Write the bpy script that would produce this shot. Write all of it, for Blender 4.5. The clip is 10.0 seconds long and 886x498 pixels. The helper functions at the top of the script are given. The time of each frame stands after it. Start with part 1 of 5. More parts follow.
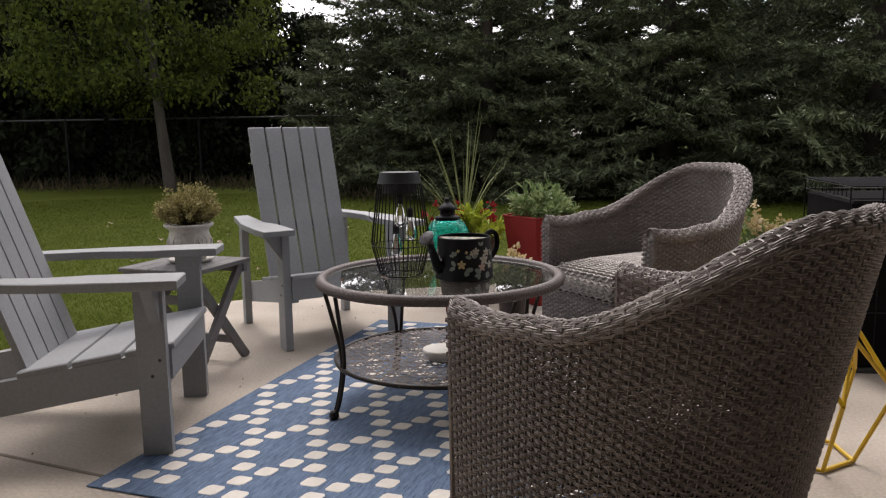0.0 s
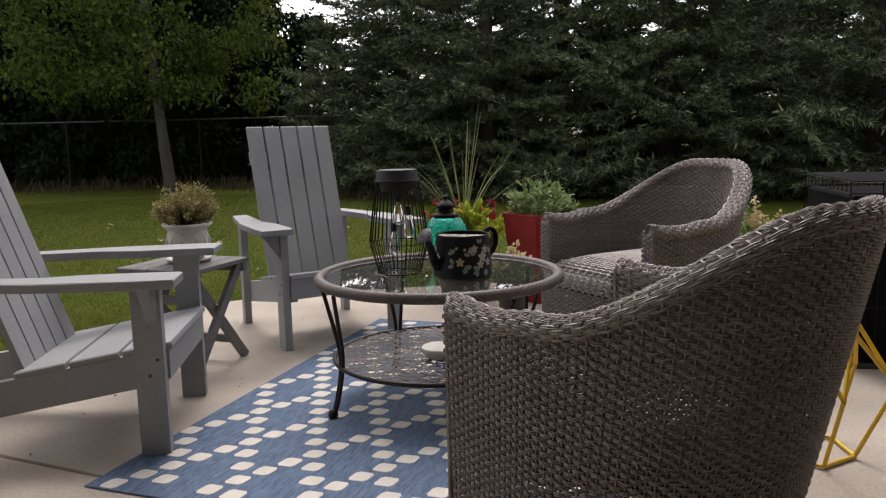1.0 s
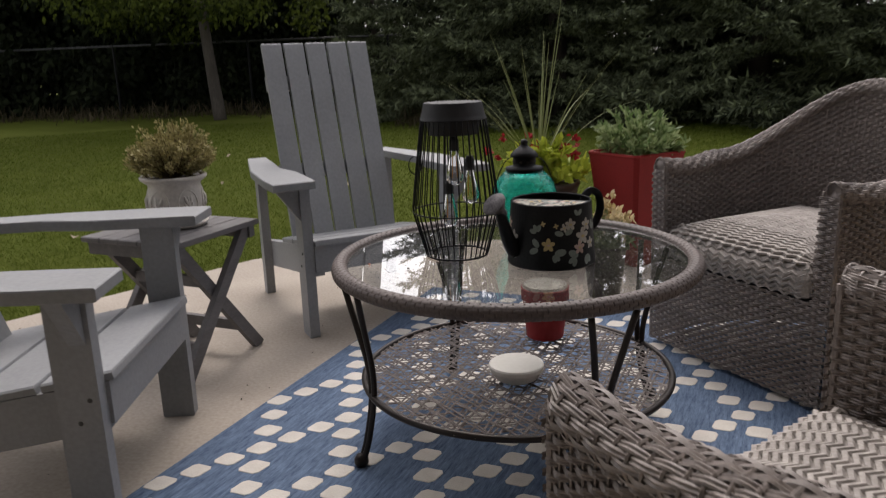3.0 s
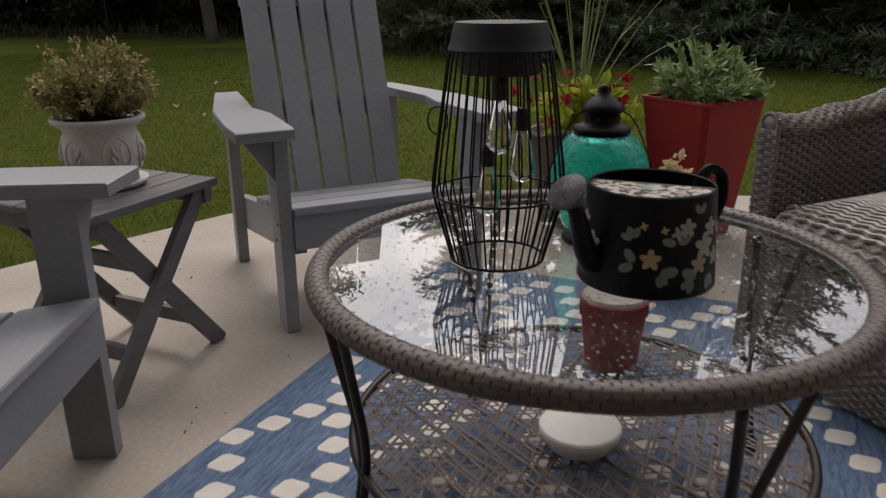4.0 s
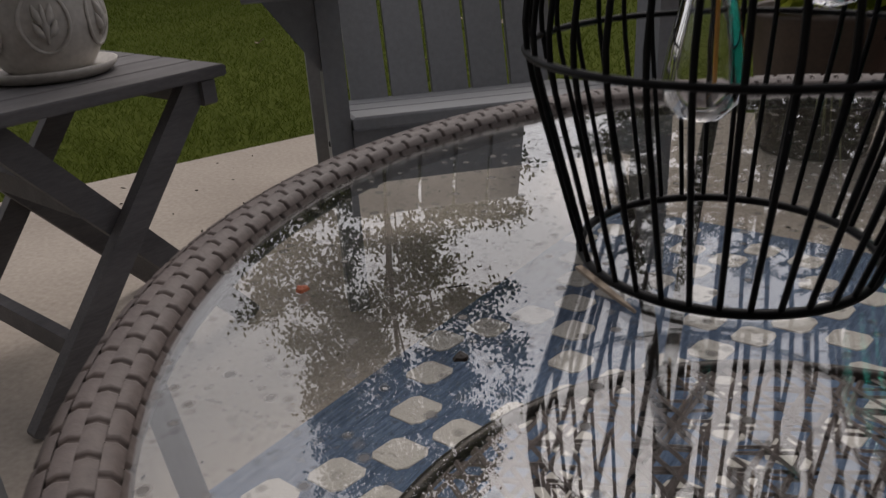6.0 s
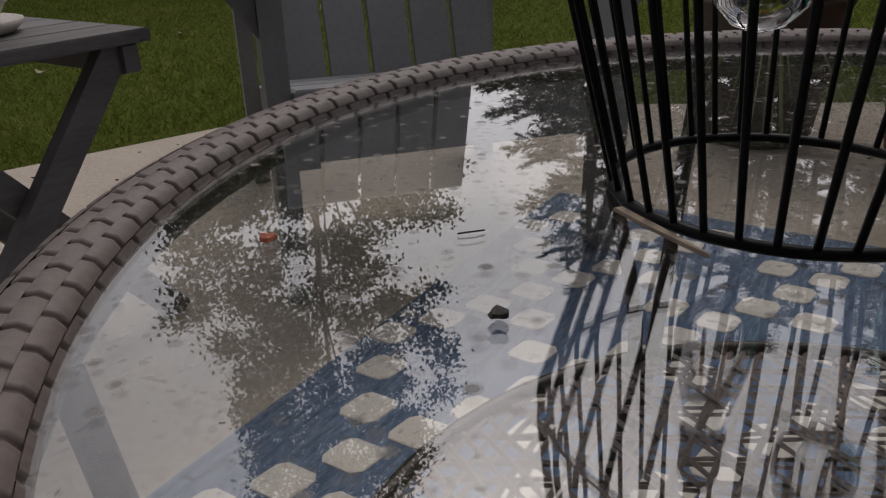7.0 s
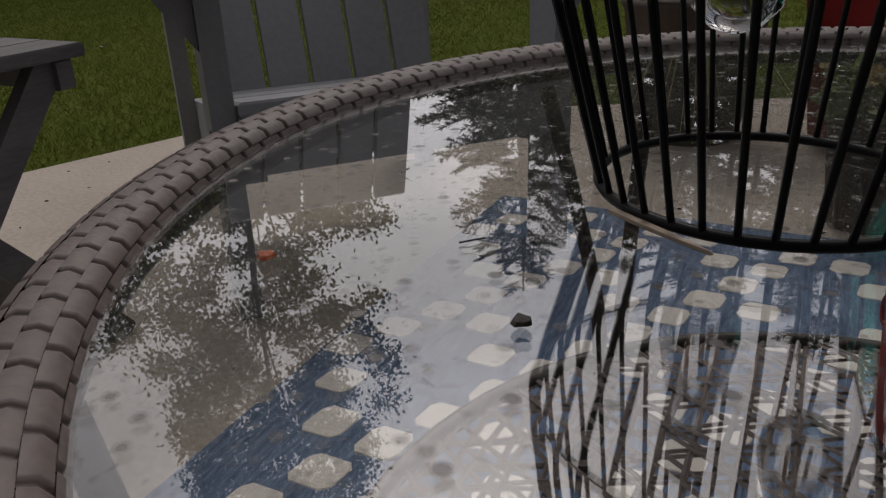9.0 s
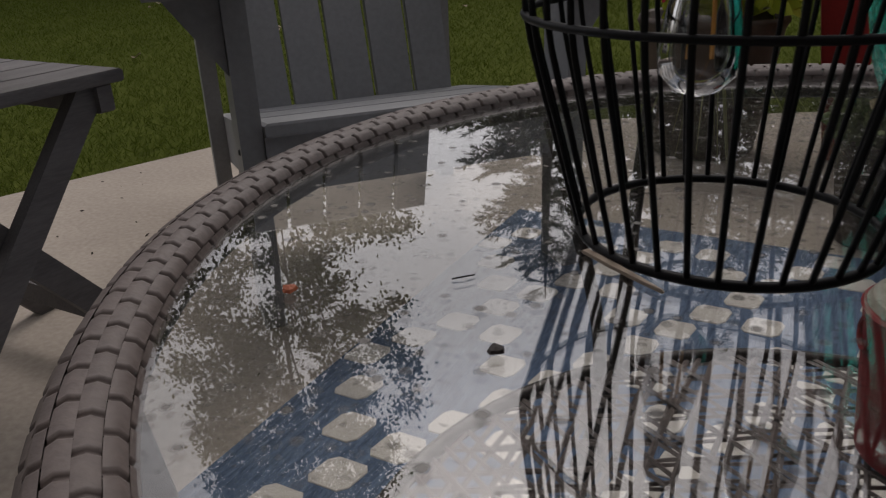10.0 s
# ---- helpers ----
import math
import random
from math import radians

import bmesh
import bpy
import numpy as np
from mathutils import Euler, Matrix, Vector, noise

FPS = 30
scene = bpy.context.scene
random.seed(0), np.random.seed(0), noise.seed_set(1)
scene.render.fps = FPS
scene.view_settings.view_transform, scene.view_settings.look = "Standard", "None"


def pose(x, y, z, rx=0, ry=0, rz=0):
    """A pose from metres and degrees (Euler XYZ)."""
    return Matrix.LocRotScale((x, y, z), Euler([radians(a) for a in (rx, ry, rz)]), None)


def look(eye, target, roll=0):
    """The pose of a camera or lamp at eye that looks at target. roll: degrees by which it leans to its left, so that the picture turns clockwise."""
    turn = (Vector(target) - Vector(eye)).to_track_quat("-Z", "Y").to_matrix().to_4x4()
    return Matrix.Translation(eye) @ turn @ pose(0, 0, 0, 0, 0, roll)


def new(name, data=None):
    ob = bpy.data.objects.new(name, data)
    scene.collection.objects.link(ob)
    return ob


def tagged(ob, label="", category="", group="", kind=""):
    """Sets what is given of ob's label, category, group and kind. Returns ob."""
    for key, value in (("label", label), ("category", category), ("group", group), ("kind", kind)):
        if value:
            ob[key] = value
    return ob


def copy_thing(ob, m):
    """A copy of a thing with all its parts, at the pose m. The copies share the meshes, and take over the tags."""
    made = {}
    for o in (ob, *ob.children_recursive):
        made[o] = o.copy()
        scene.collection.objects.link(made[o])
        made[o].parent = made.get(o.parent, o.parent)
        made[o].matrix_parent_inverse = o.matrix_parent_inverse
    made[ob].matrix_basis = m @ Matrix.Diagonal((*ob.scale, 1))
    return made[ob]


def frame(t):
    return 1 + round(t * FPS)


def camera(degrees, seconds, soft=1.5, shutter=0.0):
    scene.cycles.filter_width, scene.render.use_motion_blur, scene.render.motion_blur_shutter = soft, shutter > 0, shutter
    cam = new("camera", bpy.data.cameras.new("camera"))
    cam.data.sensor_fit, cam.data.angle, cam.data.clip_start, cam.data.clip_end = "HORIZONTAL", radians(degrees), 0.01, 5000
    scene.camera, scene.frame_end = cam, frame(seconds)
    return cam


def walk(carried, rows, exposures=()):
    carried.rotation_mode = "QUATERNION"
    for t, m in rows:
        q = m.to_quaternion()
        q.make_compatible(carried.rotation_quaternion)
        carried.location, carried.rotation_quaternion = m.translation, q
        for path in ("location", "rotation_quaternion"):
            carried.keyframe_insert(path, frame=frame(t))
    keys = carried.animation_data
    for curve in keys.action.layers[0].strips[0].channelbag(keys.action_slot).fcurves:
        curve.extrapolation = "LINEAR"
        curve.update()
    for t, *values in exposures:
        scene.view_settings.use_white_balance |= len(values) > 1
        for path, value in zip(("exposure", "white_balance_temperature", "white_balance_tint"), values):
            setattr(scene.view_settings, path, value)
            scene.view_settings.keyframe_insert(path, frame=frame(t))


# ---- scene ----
cam = camera(59.7, 10.0, soft=1.2, shutter=0.3)
PATH = [
    (0, (0.131, -0.240, 0.979), (0.070, 1.738, 0.691), -0.9),
    (1, (0.142, -0.231, 0.969), (0.077, 1.747, 0.681), -1.3),
    (1.5, (0.155, -0.196, 0.965), (0.082, 1.780, 0.668), -0.6),
    (2, (0.058, 0.052, 0.967), (-0.023, 2.029, 0.673), -0.6),
    (2.2, (0.016, 0.163, 0.967), (-0.058, 2.140, 0.676), -2.3),
    (3.3, (0.083, 0.896, 0.940), (-0.165, 2.796, 0.368), -1.7),
    (3.5, (0.040, 1.040, 0.920), (-0.199, 2.928, 0.304), -1.4),
    (4, (-0.058, 1.337, 0.906), (-0.277, 3.218, 0.262), -0.4),
    (4.5, (-0.084, 1.632, 0.882), (-0.337, 3.513, 0.251), -0.8),
    (5, (-0.121, 1.846, 0.829), (-0.368, 3.713, 0.157), -0.3),
    (5.5, (-0.101, 2.039, 0.750), (-0.639, 3.813, -0.001), -3.3),
    (6, (-0.116, 2.140, 0.661), (-0.765, 3.848, -0.154), -3.4),
    (6.2, (-0.132, 2.164, 0.643), (-0.751, 3.870, -0.199), -3.0),
    (7.3, (-0.183, 2.197, 0.597), (-0.609, 3.979, -0.205), -1.7),
    (7.5, (-0.189, 2.196, 0.598), (-0.584, 3.987, -0.201), -1.9),
    (8, (-0.198, 2.198, 0.598), (-0.529, 3.994, -0.217), -2.4),
    (8.5, (-0.201, 2.199, 0.598), (-0.511, 3.998, -0.218), -2.4),
    (9, (-0.200, 2.194, 0.602), (-0.512, 3.997, -0.204), -2.1),
    (9.5, (-0.202, 2.186, 0.612), (-0.559, 3.993, -0.167), -1.7),
    (10, (-0.179, 2.151, 0.637), (-0.550, 3.950, -0.154), -2.3),
]
walk(cam, [(t, look(eye, target, roll)) for t, eye, target, roll in PATH], exposures=((0.0, 1.12, 6700, 15), (2.2, 1.08, 6700, 15), (3.5, 0.64, 6700, 15), (4.5, 0.36, 6700, 15), (5.0, 0.18, 6700, 15), (6.0, -0.07, 6700, 15), (10.0, -0.22, 6700, 15)))

# ---- world, sun, exposure ----
world = bpy.data.worlds.new("world")
scene.world = world
world.use_nodes = True
wn = world.node_tree
sky = wn.nodes.new("ShaderNodeTexSky")
sky.sky_type = "NISHITA"
sky.sun_disc = False
sky.sun_elevation = radians(55)
sky.sun_rotation = radians(-8)
sky.dust_density = 3.0
grey = wn.nodes.new("ShaderNodeHueSaturation")
grey.inputs["Saturation"].default_value = 0.22
wn.links.new(sky.outputs[0], grey.inputs["Color"])
wn.links.new(grey.outputs[0], wn.nodes["Background"].inputs[0])
wn.nodes["Background"].inputs[1].default_value = 0.15
sun = new("sun", bpy.data.lights.new("sun", "SUN"))
sun.data.energy, sun.data.angle, sun.data.color = 0.5, radians(25), (1.0, 0.97, 0.92)
sun.matrix_world = look((0, 0, 0), (0.08, -0.57, -0.82))


# ---- materials ----
def nodes(name):
    m = bpy.data.materials.new(name)
    m.use_nodes = True
    return m, m.node_tree, m.node_tree.nodes["Principled BSDF"]


def surface(name, a, b, scale=8.0, fine=120.0, rough=0.6, bump=0.15, metal=0.0, stretch=(1, 1, 1), vary=0.0, depth=0.002, spread=0.45):
    """Two tones mixed by broad and fine noise in object space, with fine relief."""
    m, t, p = nodes(name)
    co = t.nodes.new("ShaderNodeTexCoord")
    mp = t.nodes.new("ShaderNodeMapping")
    mp.inputs["Scale"].default_value = stretch
    t.links.new(co.outputs["Object"], mp.inputs[0])
    n1, n2 = t.nodes.new("ShaderNodeTexNoise"), t.nodes.new("ShaderNodeTexNoise")
    n1.inputs["Scale"].default_value, n2.inputs["Scale"].default_value = scale, fine
    n1.inputs["Detail"].default_value, n2.inputs["Detail"].default_value = 5, 3
    for n in (n1, n2):
        t.links.new(mp.outputs[0], n.inputs["Vector"])
    mx = t.nodes.new("ShaderNodeMath")
    mx.operation = "MULTIPLY_ADD"
    mx.inputs[1].default_value = 0.45
    t.links.new(n2.outputs["Fac"], mx.inputs[0])
    hl = t.nodes.new("ShaderNodeMath")
    hl.operation = "MULTIPLY"
    hl.inputs[1].default_value = 0.55
    t.links.new(n1.outputs["Fac"], hl.inputs[0])
    t.links.new(hl.outputs[0], mx.inputs[2])
    rp = t.nodes.new("ShaderNodeValToRGB")
    rp.color_ramp.elements[0].position, rp.color_ramp.elements[1].position = 0.5 - spread / 2, 0.5 + spread / 2
    rp.color_ramp.elements[0].color, rp.color_ramp.elements[1].color = (*a, 1), (*b, 1)
    t.links.new(mx.outputs[0], rp.inputs[0])
    out = rp.outputs[0]
    if vary:
        info, geo = t.nodes.new("ShaderNodeObjectInfo"), t.nodes.new("ShaderNodeNewGeometry")
        add = t.nodes.new("ShaderNodeMath")
        add.operation = "ADD"
        t.links.new(info.outputs["Random"], add.inputs[0])
        t.links.new(geo.outputs["Random Per Island"], add.inputs[1])
        mr = t.nodes.new("ShaderNodeMapRange")
        mr.inputs["From Max"].default_value = 2.0
        mr.inputs["To Min"].default_value, mr.inputs["To Max"].default_value = 1 - vary, 1 + vary
        t.links.new(add.outputs[0], mr.inputs[0])
        hs = t.nodes.new("ShaderNodeHueSaturation")
        t.links.new(mr.outputs[0], hs.inputs["Value"])
        t.links.new(out, hs.inputs["Color"])
        out = hs.outputs[0]
    t.links.new(out, p.inputs["Base Color"])
    p.inputs["Roughness"].default_value, p.inputs["Metallic"].default_value = rough, metal
    bp = t.nodes.new("ShaderNodeBump")
    bp.inputs["Strength"].default_value, bp.inputs["Distance"].default_value = bump, depth
    t.links.new(mx.outputs[0], bp.inputs["Height"])
    t.links.new(bp.outputs[0], p.inputs["Normal"])
    return m


def leafy(name, a, b, trans=0.25, rough=0.55, scale=1.5):
    """Leaves: two greens by clump and by leaf, letting some light through."""
    m, t, p = nodes(name)
    co, geo = t.nodes.new("ShaderNodeTexCoord"), t.nodes.new("ShaderNodeNewGeometry")
    n = t.nodes.new("ShaderNodeTexNoise")
    n.inputs["Scale"].default_value = scale
    t.links.new(co.outputs["Object"], n.inputs["Vector"])
    ad = t.nodes.new("ShaderNodeMath")
    ad.operation = "MULTIPLY_ADD"
    ad.inputs[1].default_value = 0.5
    t.links.new(geo.outputs["Random Per Island"], ad.inputs[0])
    hf = t.nodes.new("ShaderNodeMath")
    hf.operation = "MULTIPLY"
    hf.inputs[1].default_value = 0.5
    t.links.new(n.outputs["Fac"], hf.inputs[0])
    t.links.new(hf.outputs[0], ad.inputs[2])
    rp = t.nodes.new("ShaderNodeValToRGB")
    rp.color_ramp.elements[0].position, rp.color_ramp.elements[1].position = 0.2, 0.8
    rp.color_ramp.elements[0].color, rp.color_ramp.elements[1].color = (*a, 1), (*b, 1)
    t.links.new(ad.outputs[0], rp.inputs[0])
    t.links.new(rp.outputs[0], p.inputs["Base Color"])
    p.inputs["Roughness"].default_value = rough
    p.inputs["Specular IOR Level"].default_value = 0.2
    if trans:
        tr, mix = t.nodes.new("ShaderNodeBsdfTranslucent"), t.nodes.new("ShaderNodeMixShader")
        mix.inputs[0].default_value = trans
        t.links.new(rp.outputs[0], tr.inputs["Color"])
        t.links.new(p.outputs[0], mix.inputs[1])
        t.links.new(tr.outputs[0], mix.inputs[2])
        t.links.new(mix.outputs[0], t.nodes["Material Output"].inputs["Surface"])
    return m


def glassy(name, color, rough=0.0, ior=1.45, bump=0.0, scale=60.0):
    m, t, p = nodes(name)
    p.inputs["Base Color"].default_value = (*color, 1)
    p.inputs["Roughness"].default_value, p.inputs["IOR"].default_value = rough, ior
    p.inputs["Transmission Weight"].default_value = 1.0
    if bump:
        co, n, b = t.nodes.new("ShaderNodeTexCoord"), t.nodes.new("ShaderNodeTexNoise"), t.nodes.new("ShaderNodeBump")
        n.inputs["Scale"].default_value, b.inputs["Strength"].default_value, b.inputs["Distance"].default_value = scale, bump, 0.004
        t.links.new(co.outputs["Object"], n.inputs["Vector"])
        t.links.new(n.outputs["Fac"], b.inputs["Height"])
        t.links.new(b.outputs[0], p.inputs["Normal"])
    return m


GREY_PAINT = surface("grey_paint", (0.20, 0.205, 0.21), (0.30, 0.305, 0.315), 3, 90, 0.5, 0.25, stretch=(1, 1, 1), vary=0.06, depth=0.001)
GREY_WOOD = surface("weathered_dark_wood", (0.085, 0.08, 0.08), (0.17, 0.16, 0.16), 5, 60, 0.7, 0.5, stretch=(6, 1, 6), vary=0.12)
WICKER = surface("taupe_wicker", (0.122, 0.099, 0.088), (0.298, 0.253, 0.226), 4, 160, 0.5, 0.3, vary=0.22)
WICKER_RIM = surface("brown_table_wicker", (0.055, 0.041, 0.036), (0.145, 0.112, 0.100), 5, 200, 0.55, 0.4, vary=0.1)
METAL_BROWN = surface("dark_brown_metal", (0.018, 0.014, 0.012), (0.035, 0.028, 0.025), 8, 150, 0.4, 0.1, 0.6)
BLACK_METAL = surface("black_metal", (0.008, 0.008, 0.009), (0.018, 0.018, 0.019), 8, 150, 0.45, 0.1, 0.4)
BLACK_METAL.node_tree.nodes["Principled BSDF"].inputs["Specular IOR Level"].default_value = 0.25
BLACK_PLASTIC = surface("black_plastic", (0.009, 0.009, 0.010), (0.018, 0.018, 0.019), 8, 150, 0.62, 0.1)
CONCRETE = surface("concrete", (0.285, 0.24, 0.195), (0.47, 0.41, 0.345), 2.2, 90, 0.85, 0.5, spread=0.4)
RUG_BLUE = surface("blue_rug_weave", (0.022, 0.048, 0.10), (0.14, 0.20, 0.30), 14, 60, 0.9, 0.7, stretch=(9, 1.0, 1), spread=0.34, depth=0.003)
RUG_WHITE = surface("cream_rug_weave", (0.50, 0.46, 0.41), (0.68, 0.64, 0.58), 20, 250, 0.9, 0.8, spread=0.5, depth=0.003)
SOIL = surface("soil", (0.02, 0.014, 0.01), (0.06, 0.045, 0.03), 20, 100, 0.95, 1.0)
LAWN = surface("lawn", (0.056, 0.075, 0.010), (0.092, 0.106, 0.019), 1.2, 40, 0.9, 0.25, spread=0.5, depth=0.01)
LAWN.node_tree.nodes["Principled BSDF"].inputs["Specular IOR Level"].default_value = 0.05
BARK = surface("bark", (0.035, 0.029, 0.024), (0.10, 0.085, 0.07), 6, 40, 0.9, 1.0, stretch=(1, 1, 0.25), depth=0.01)
BARK_DARK = surface("dark_bark", (0.02, 0.016, 0.012), (0.06, 0.045, 0.035), 6, 40, 0.9, 1.0, depth=0.01)
SPRUCE = leafy("spruce_needles", (0.009, 0.015, 0.008), (0.19, 0.218, 0.118), 0.0, 0.8, 0.9)
MAPLE = leafy("leaves", (0.012, 0.021, 0.005), (0.125, 0.158, 0.026), 0.35, 0.8, 0.45)
# Shade among the far trees is put into this dark leaf colour.
SHADE_TONED_LEAF = leafy("leaves_painted_shade", (0.007, 0.010, 0.005), (0.024, 0.032, 0.013), 0.05, 0.95, 0.6)
GRASS = leafy("grass_blades", (0.060, 0.086, 0.010), (0.112, 0.140, 0.024), 0.4, 0.8, 1.0)
GRASS.node_tree.nodes["Principled BSDF"].inputs["Specular IOR Level"].default_value = 0.05
DRY = leafy("dry_weeds", (0.03, 0.026, 0.012), (0.09, 0.07, 0.04), 0.1, 0.8, 1.0)
SAGE = leafy("sage_leaves", (0.17, 0.15, 0.05), (0.46, 0.40, 0.19), 0.25, 0.6, 12)
SAGE_STEM = leafy("sage_stems", (0.08, 0.06, 0.03), (0.16, 0.11, 0.06), 0.1, 0.7, 12)
HERB = leafy("variegated_leaves", (0.09, 0.16, 0.045), (0.36, 0.42, 0.21), 0.3, 0.5, 15)
LIME = leafy("lime_leaves", (0.25, 0.32, 0.03), (0.50, 0.55, 0.08), 0.35, 0.5, 15)
RED_PETAL = leafy("red_petals", (0.20, 0.01, 0.015), (0.45, 0.03, 0.04), 0.25, 0.5, 20)
PALE_PETAL = leafy("pale_petals", (0.50, 0.38, 0.16), (0.70, 0.60, 0.40), 0.25, 0.6, 20)
SPIKE = leafy("spike_blades", (0.16, 0.20, 0.07), (0.36, 0.38, 0.18), 0.2, 0.5, 5)
RED_GLAZE = surface("red_glaze", (0.18, 0.006, 0.005), (0.27, 0.011, 0.009), 4, 120, 0.8, 0.1)
BROWN_POT = surface("brown_pot", (0.03, 0.02, 0.015), (0.07, 0.045, 0.03), 6, 90, 0.6, 0.3)
WHITE_GLAZE = surface("antique_white_glaze", (0.42, 0.39, 0.35), (0.66, 0.62, 0.57), 14, 90, 0.45, 0.3, spread=0.4)
WHITE_WAX = surface("white_ceramic", (0.66, 0.63, 0.58), (0.76, 0.73, 0.69), 8, 80, 0.5, 0.1)
RED_TIN = surface("red_tin", (0.26, 0.015, 0.018), (0.36, 0.03, 0.032), 8, 80, 0.5, 0.1)
YELLOW = surface("yellow_paint", (0.55, 0.33, 0.01), (0.68, 0.43, 0.02), 8, 90, 0.4, 0.1)
CREAM = surface("cream_enamel", (0.30, 0.27, 0.22), (0.52, 0.48, 0.42), 40, 200, 0.5, 0.1)
YOLK = surface("yellow_enamel", (0.40, 0.30, 0.12), (0.54, 0.42, 0.20), 40, 200, 0.5, 0.1)
PEACH = surface("peach_enamel", (0.38, 0.25, 0.20), (0.52, 0.38, 0.32), 40, 200, 0.5, 0.1)
SAGE_PAINT = surface("grey_green_enamel", (0.13, 0.16, 0.13), (0.24, 0.27, 0.24), 40, 200, 0.5, 0.1)
WALL = surface("unseen_wall", (0.30, 0.28, 0.25), (0.36, 0.34, 0.31), 2, 60, 0.8, 0.2)
CUSHION = surface("taupe_cushion", (0.22, 0.195, 0.175), (0.46, 0.42, 0.385), 40, 220, 0.9, 0.8, spread=0.4, vary=0.25)
GALV = surface("galvanised_steel", (0.05, 0.05, 0.05), (0.10, 0.10, 0.10), 10, 60, 0.5, 0.1, 0.7)
DUSTY_BLACK = surface("dusty_black_tin", (0.03, 0.027, 0.03), (0.16, 0.145, 0.15), 60, 300, 0.7, 0.2, spread=0.3)
CANVAS = surface("black_canvas", (0.006, 0.006, 0.006), (0.014, 0.013, 0.013), 10, 200, 0.95, 0.3)
CANVAS.node_tree.nodes["Principled BSDF"].inputs["Specular IOR Level"].default_value = 0.05
STRAW = surface("pale_straw", (0.30, 0.23, 0.17), (0.44, 0.36, 0.28), 30, 200, 0.8, 0.3)
SEED = surface("dark_seed", (0.01, 0.008, 0.007), (0.03, 0.02, 0.015), 60, 200, 0.7, 0.3)
RED_SEED = surface("orange_bud", (0.25, 0.05, 0.015), (0.35, 0.09, 0.03), 60, 200, 0.7, 0.3)
TABLE_GLASS = glassy("table_glass", (0.93, 0.95, 0.94), 0.0, 1.66)


def dusty(m, amount):
    """Dried drops and dust lying on glass."""
    t = m.node_tree
    p = t.nodes["Principled BSDF"]
    co, v, n = t.nodes.new("ShaderNodeTexCoord"), t.nodes.new("ShaderNodeTexNoise"), t.nodes.new("ShaderNodeTexNoise")
    v.inputs["Scale"].default_value, n.inputs["Scale"].default_value = 210, 9
    v.inputs["Detail"].default_value = 1
    for q in (v, n):
        t.links.new(co.outputs["Object"], q.inputs["Vector"])
    r = t.nodes.new("ShaderNodeMapRange")
    r.inputs["From Min"].default_value, r.inputs["From Max"].default_value = 0.66, 0.74
    r.inputs["To Min"].default_value, r.inputs["To Max"].default_value = 0.05, amount
    t.links.new(v.outputs["Fac"], r.inputs[0])
    k = t.nodes.new("ShaderNodeMath")
    k.operation = "MULTIPLY"
    t.links.new(r.outputs[0], k.inputs[0])
    t.links.new(n.outputs["Fac"], k.inputs[1])
    vo, sp = t.nodes.new("ShaderNodeTexVoronoi"), t.nodes.new("ShaderNodeMapRange")
    vo.inputs["Scale"].default_value, vo.inputs["Randomness"].default_value = 70, 1.0
    t.links.new(co.outputs["Object"], vo.inputs["Vector"])
    sp.inputs["From Min"].default_value, sp.inputs["From Max"].default_value = 0.12, 0.26
    sp.inputs["To Min"].default_value, sp.inputs["To Max"].default_value = 0.9, 0.0
    t.links.new(vo.outputs["Distance"], sp.inputs[0])
    sel = t.nodes.new("ShaderNodeMath")
    sel.operation = "MULTIPLY"
    t.links.new(sp.outputs[0], sel.inputs[0])
    sx = t.nodes.new("ShaderNodeSeparateColor")
    t.links.new(vo.outputs["Color"], sx.inputs[0])
    t.links.new(sx.outputs[0], sel.inputs[1])
    both = t.nodes.new("ShaderNodeMath")
    both.operation = "MAXIMUM"
    t.links.new(k.outputs[0], both.inputs[0])
    t.links.new(sel.outputs[0], both.inputs[1])
    k = both
    d, mix = t.nodes.new("ShaderNodeBsdfDiffuse"), t.nodes.new("ShaderNodeMixShader")
    d.inputs["Color"].default_value = (0.20, 0.19, 0.18, 1)
    t.links.new(k.outputs[0], mix.inputs[0])
    t.links.new(p.outputs[0], mix.inputs[1])
    t.links.new(d.outputs[0], mix.inputs[2])
    t.links.new(mix.outputs[0], t.nodes["Material Output"].inputs["Surface"])


dusty(TABLE_GLASS, 0.5)
TEAL_GLASS = glassy("teal_crackle_glass", (0.22, 0.86, 0.78), 0.06, 1.4, 1.0, 95)
tt = TEAL_GLASS.node_tree
tl, tm = tt.nodes.new("ShaderNodeBsdfTranslucent"), tt.nodes.new("ShaderNodeMixShader")
tl.inputs["Color"].default_value = (0.05, 0.68, 0.58, 1)
tn, tq = tt.nodes.new("ShaderNodeTexNoise"), tt.nodes.new("ShaderNodeMapRange")
tn.inputs["Scale"].default_value = 70
tg, tz_ = tt.nodes.new("ShaderNodeTexCoord"), tt.nodes.new("ShaderNodeMapping")
tz_.inputs["Scale"].default_value = (1, 1, 2.2)
tt.links.new(tg.outputs["Object"], tz_.inputs["Vector"])
tt.links.new(tz_.outputs[0], tn.inputs["Vector"])
tt.links.new(tn.outputs["Fac"], tq.inputs[0])
tq.inputs["From Min"].default_value, tq.inputs["From Max"].default_value = 0.4, 0.68
tq.inputs["To Min"].default_value, tq.inputs["To Max"].default_value = 0.04, 0.42
tt.links.new(tq.outputs[0], tm.inputs[0])
tt.links.new(tt.nodes["Bump"].outputs[0], tl.inputs["Normal"])
tt.links.new(tt.nodes["Principled BSDF"].outputs[0], tm.inputs[1])
tt.links.new(tl.outputs[0], tm.inputs[2])
tt.links.new(tm.outputs[0], tt.nodes["Material Output"].inputs["Surface"])
BULB_GLASS = glassy("bulb_glass", (1, 1, 1), 0.0, 1.4)
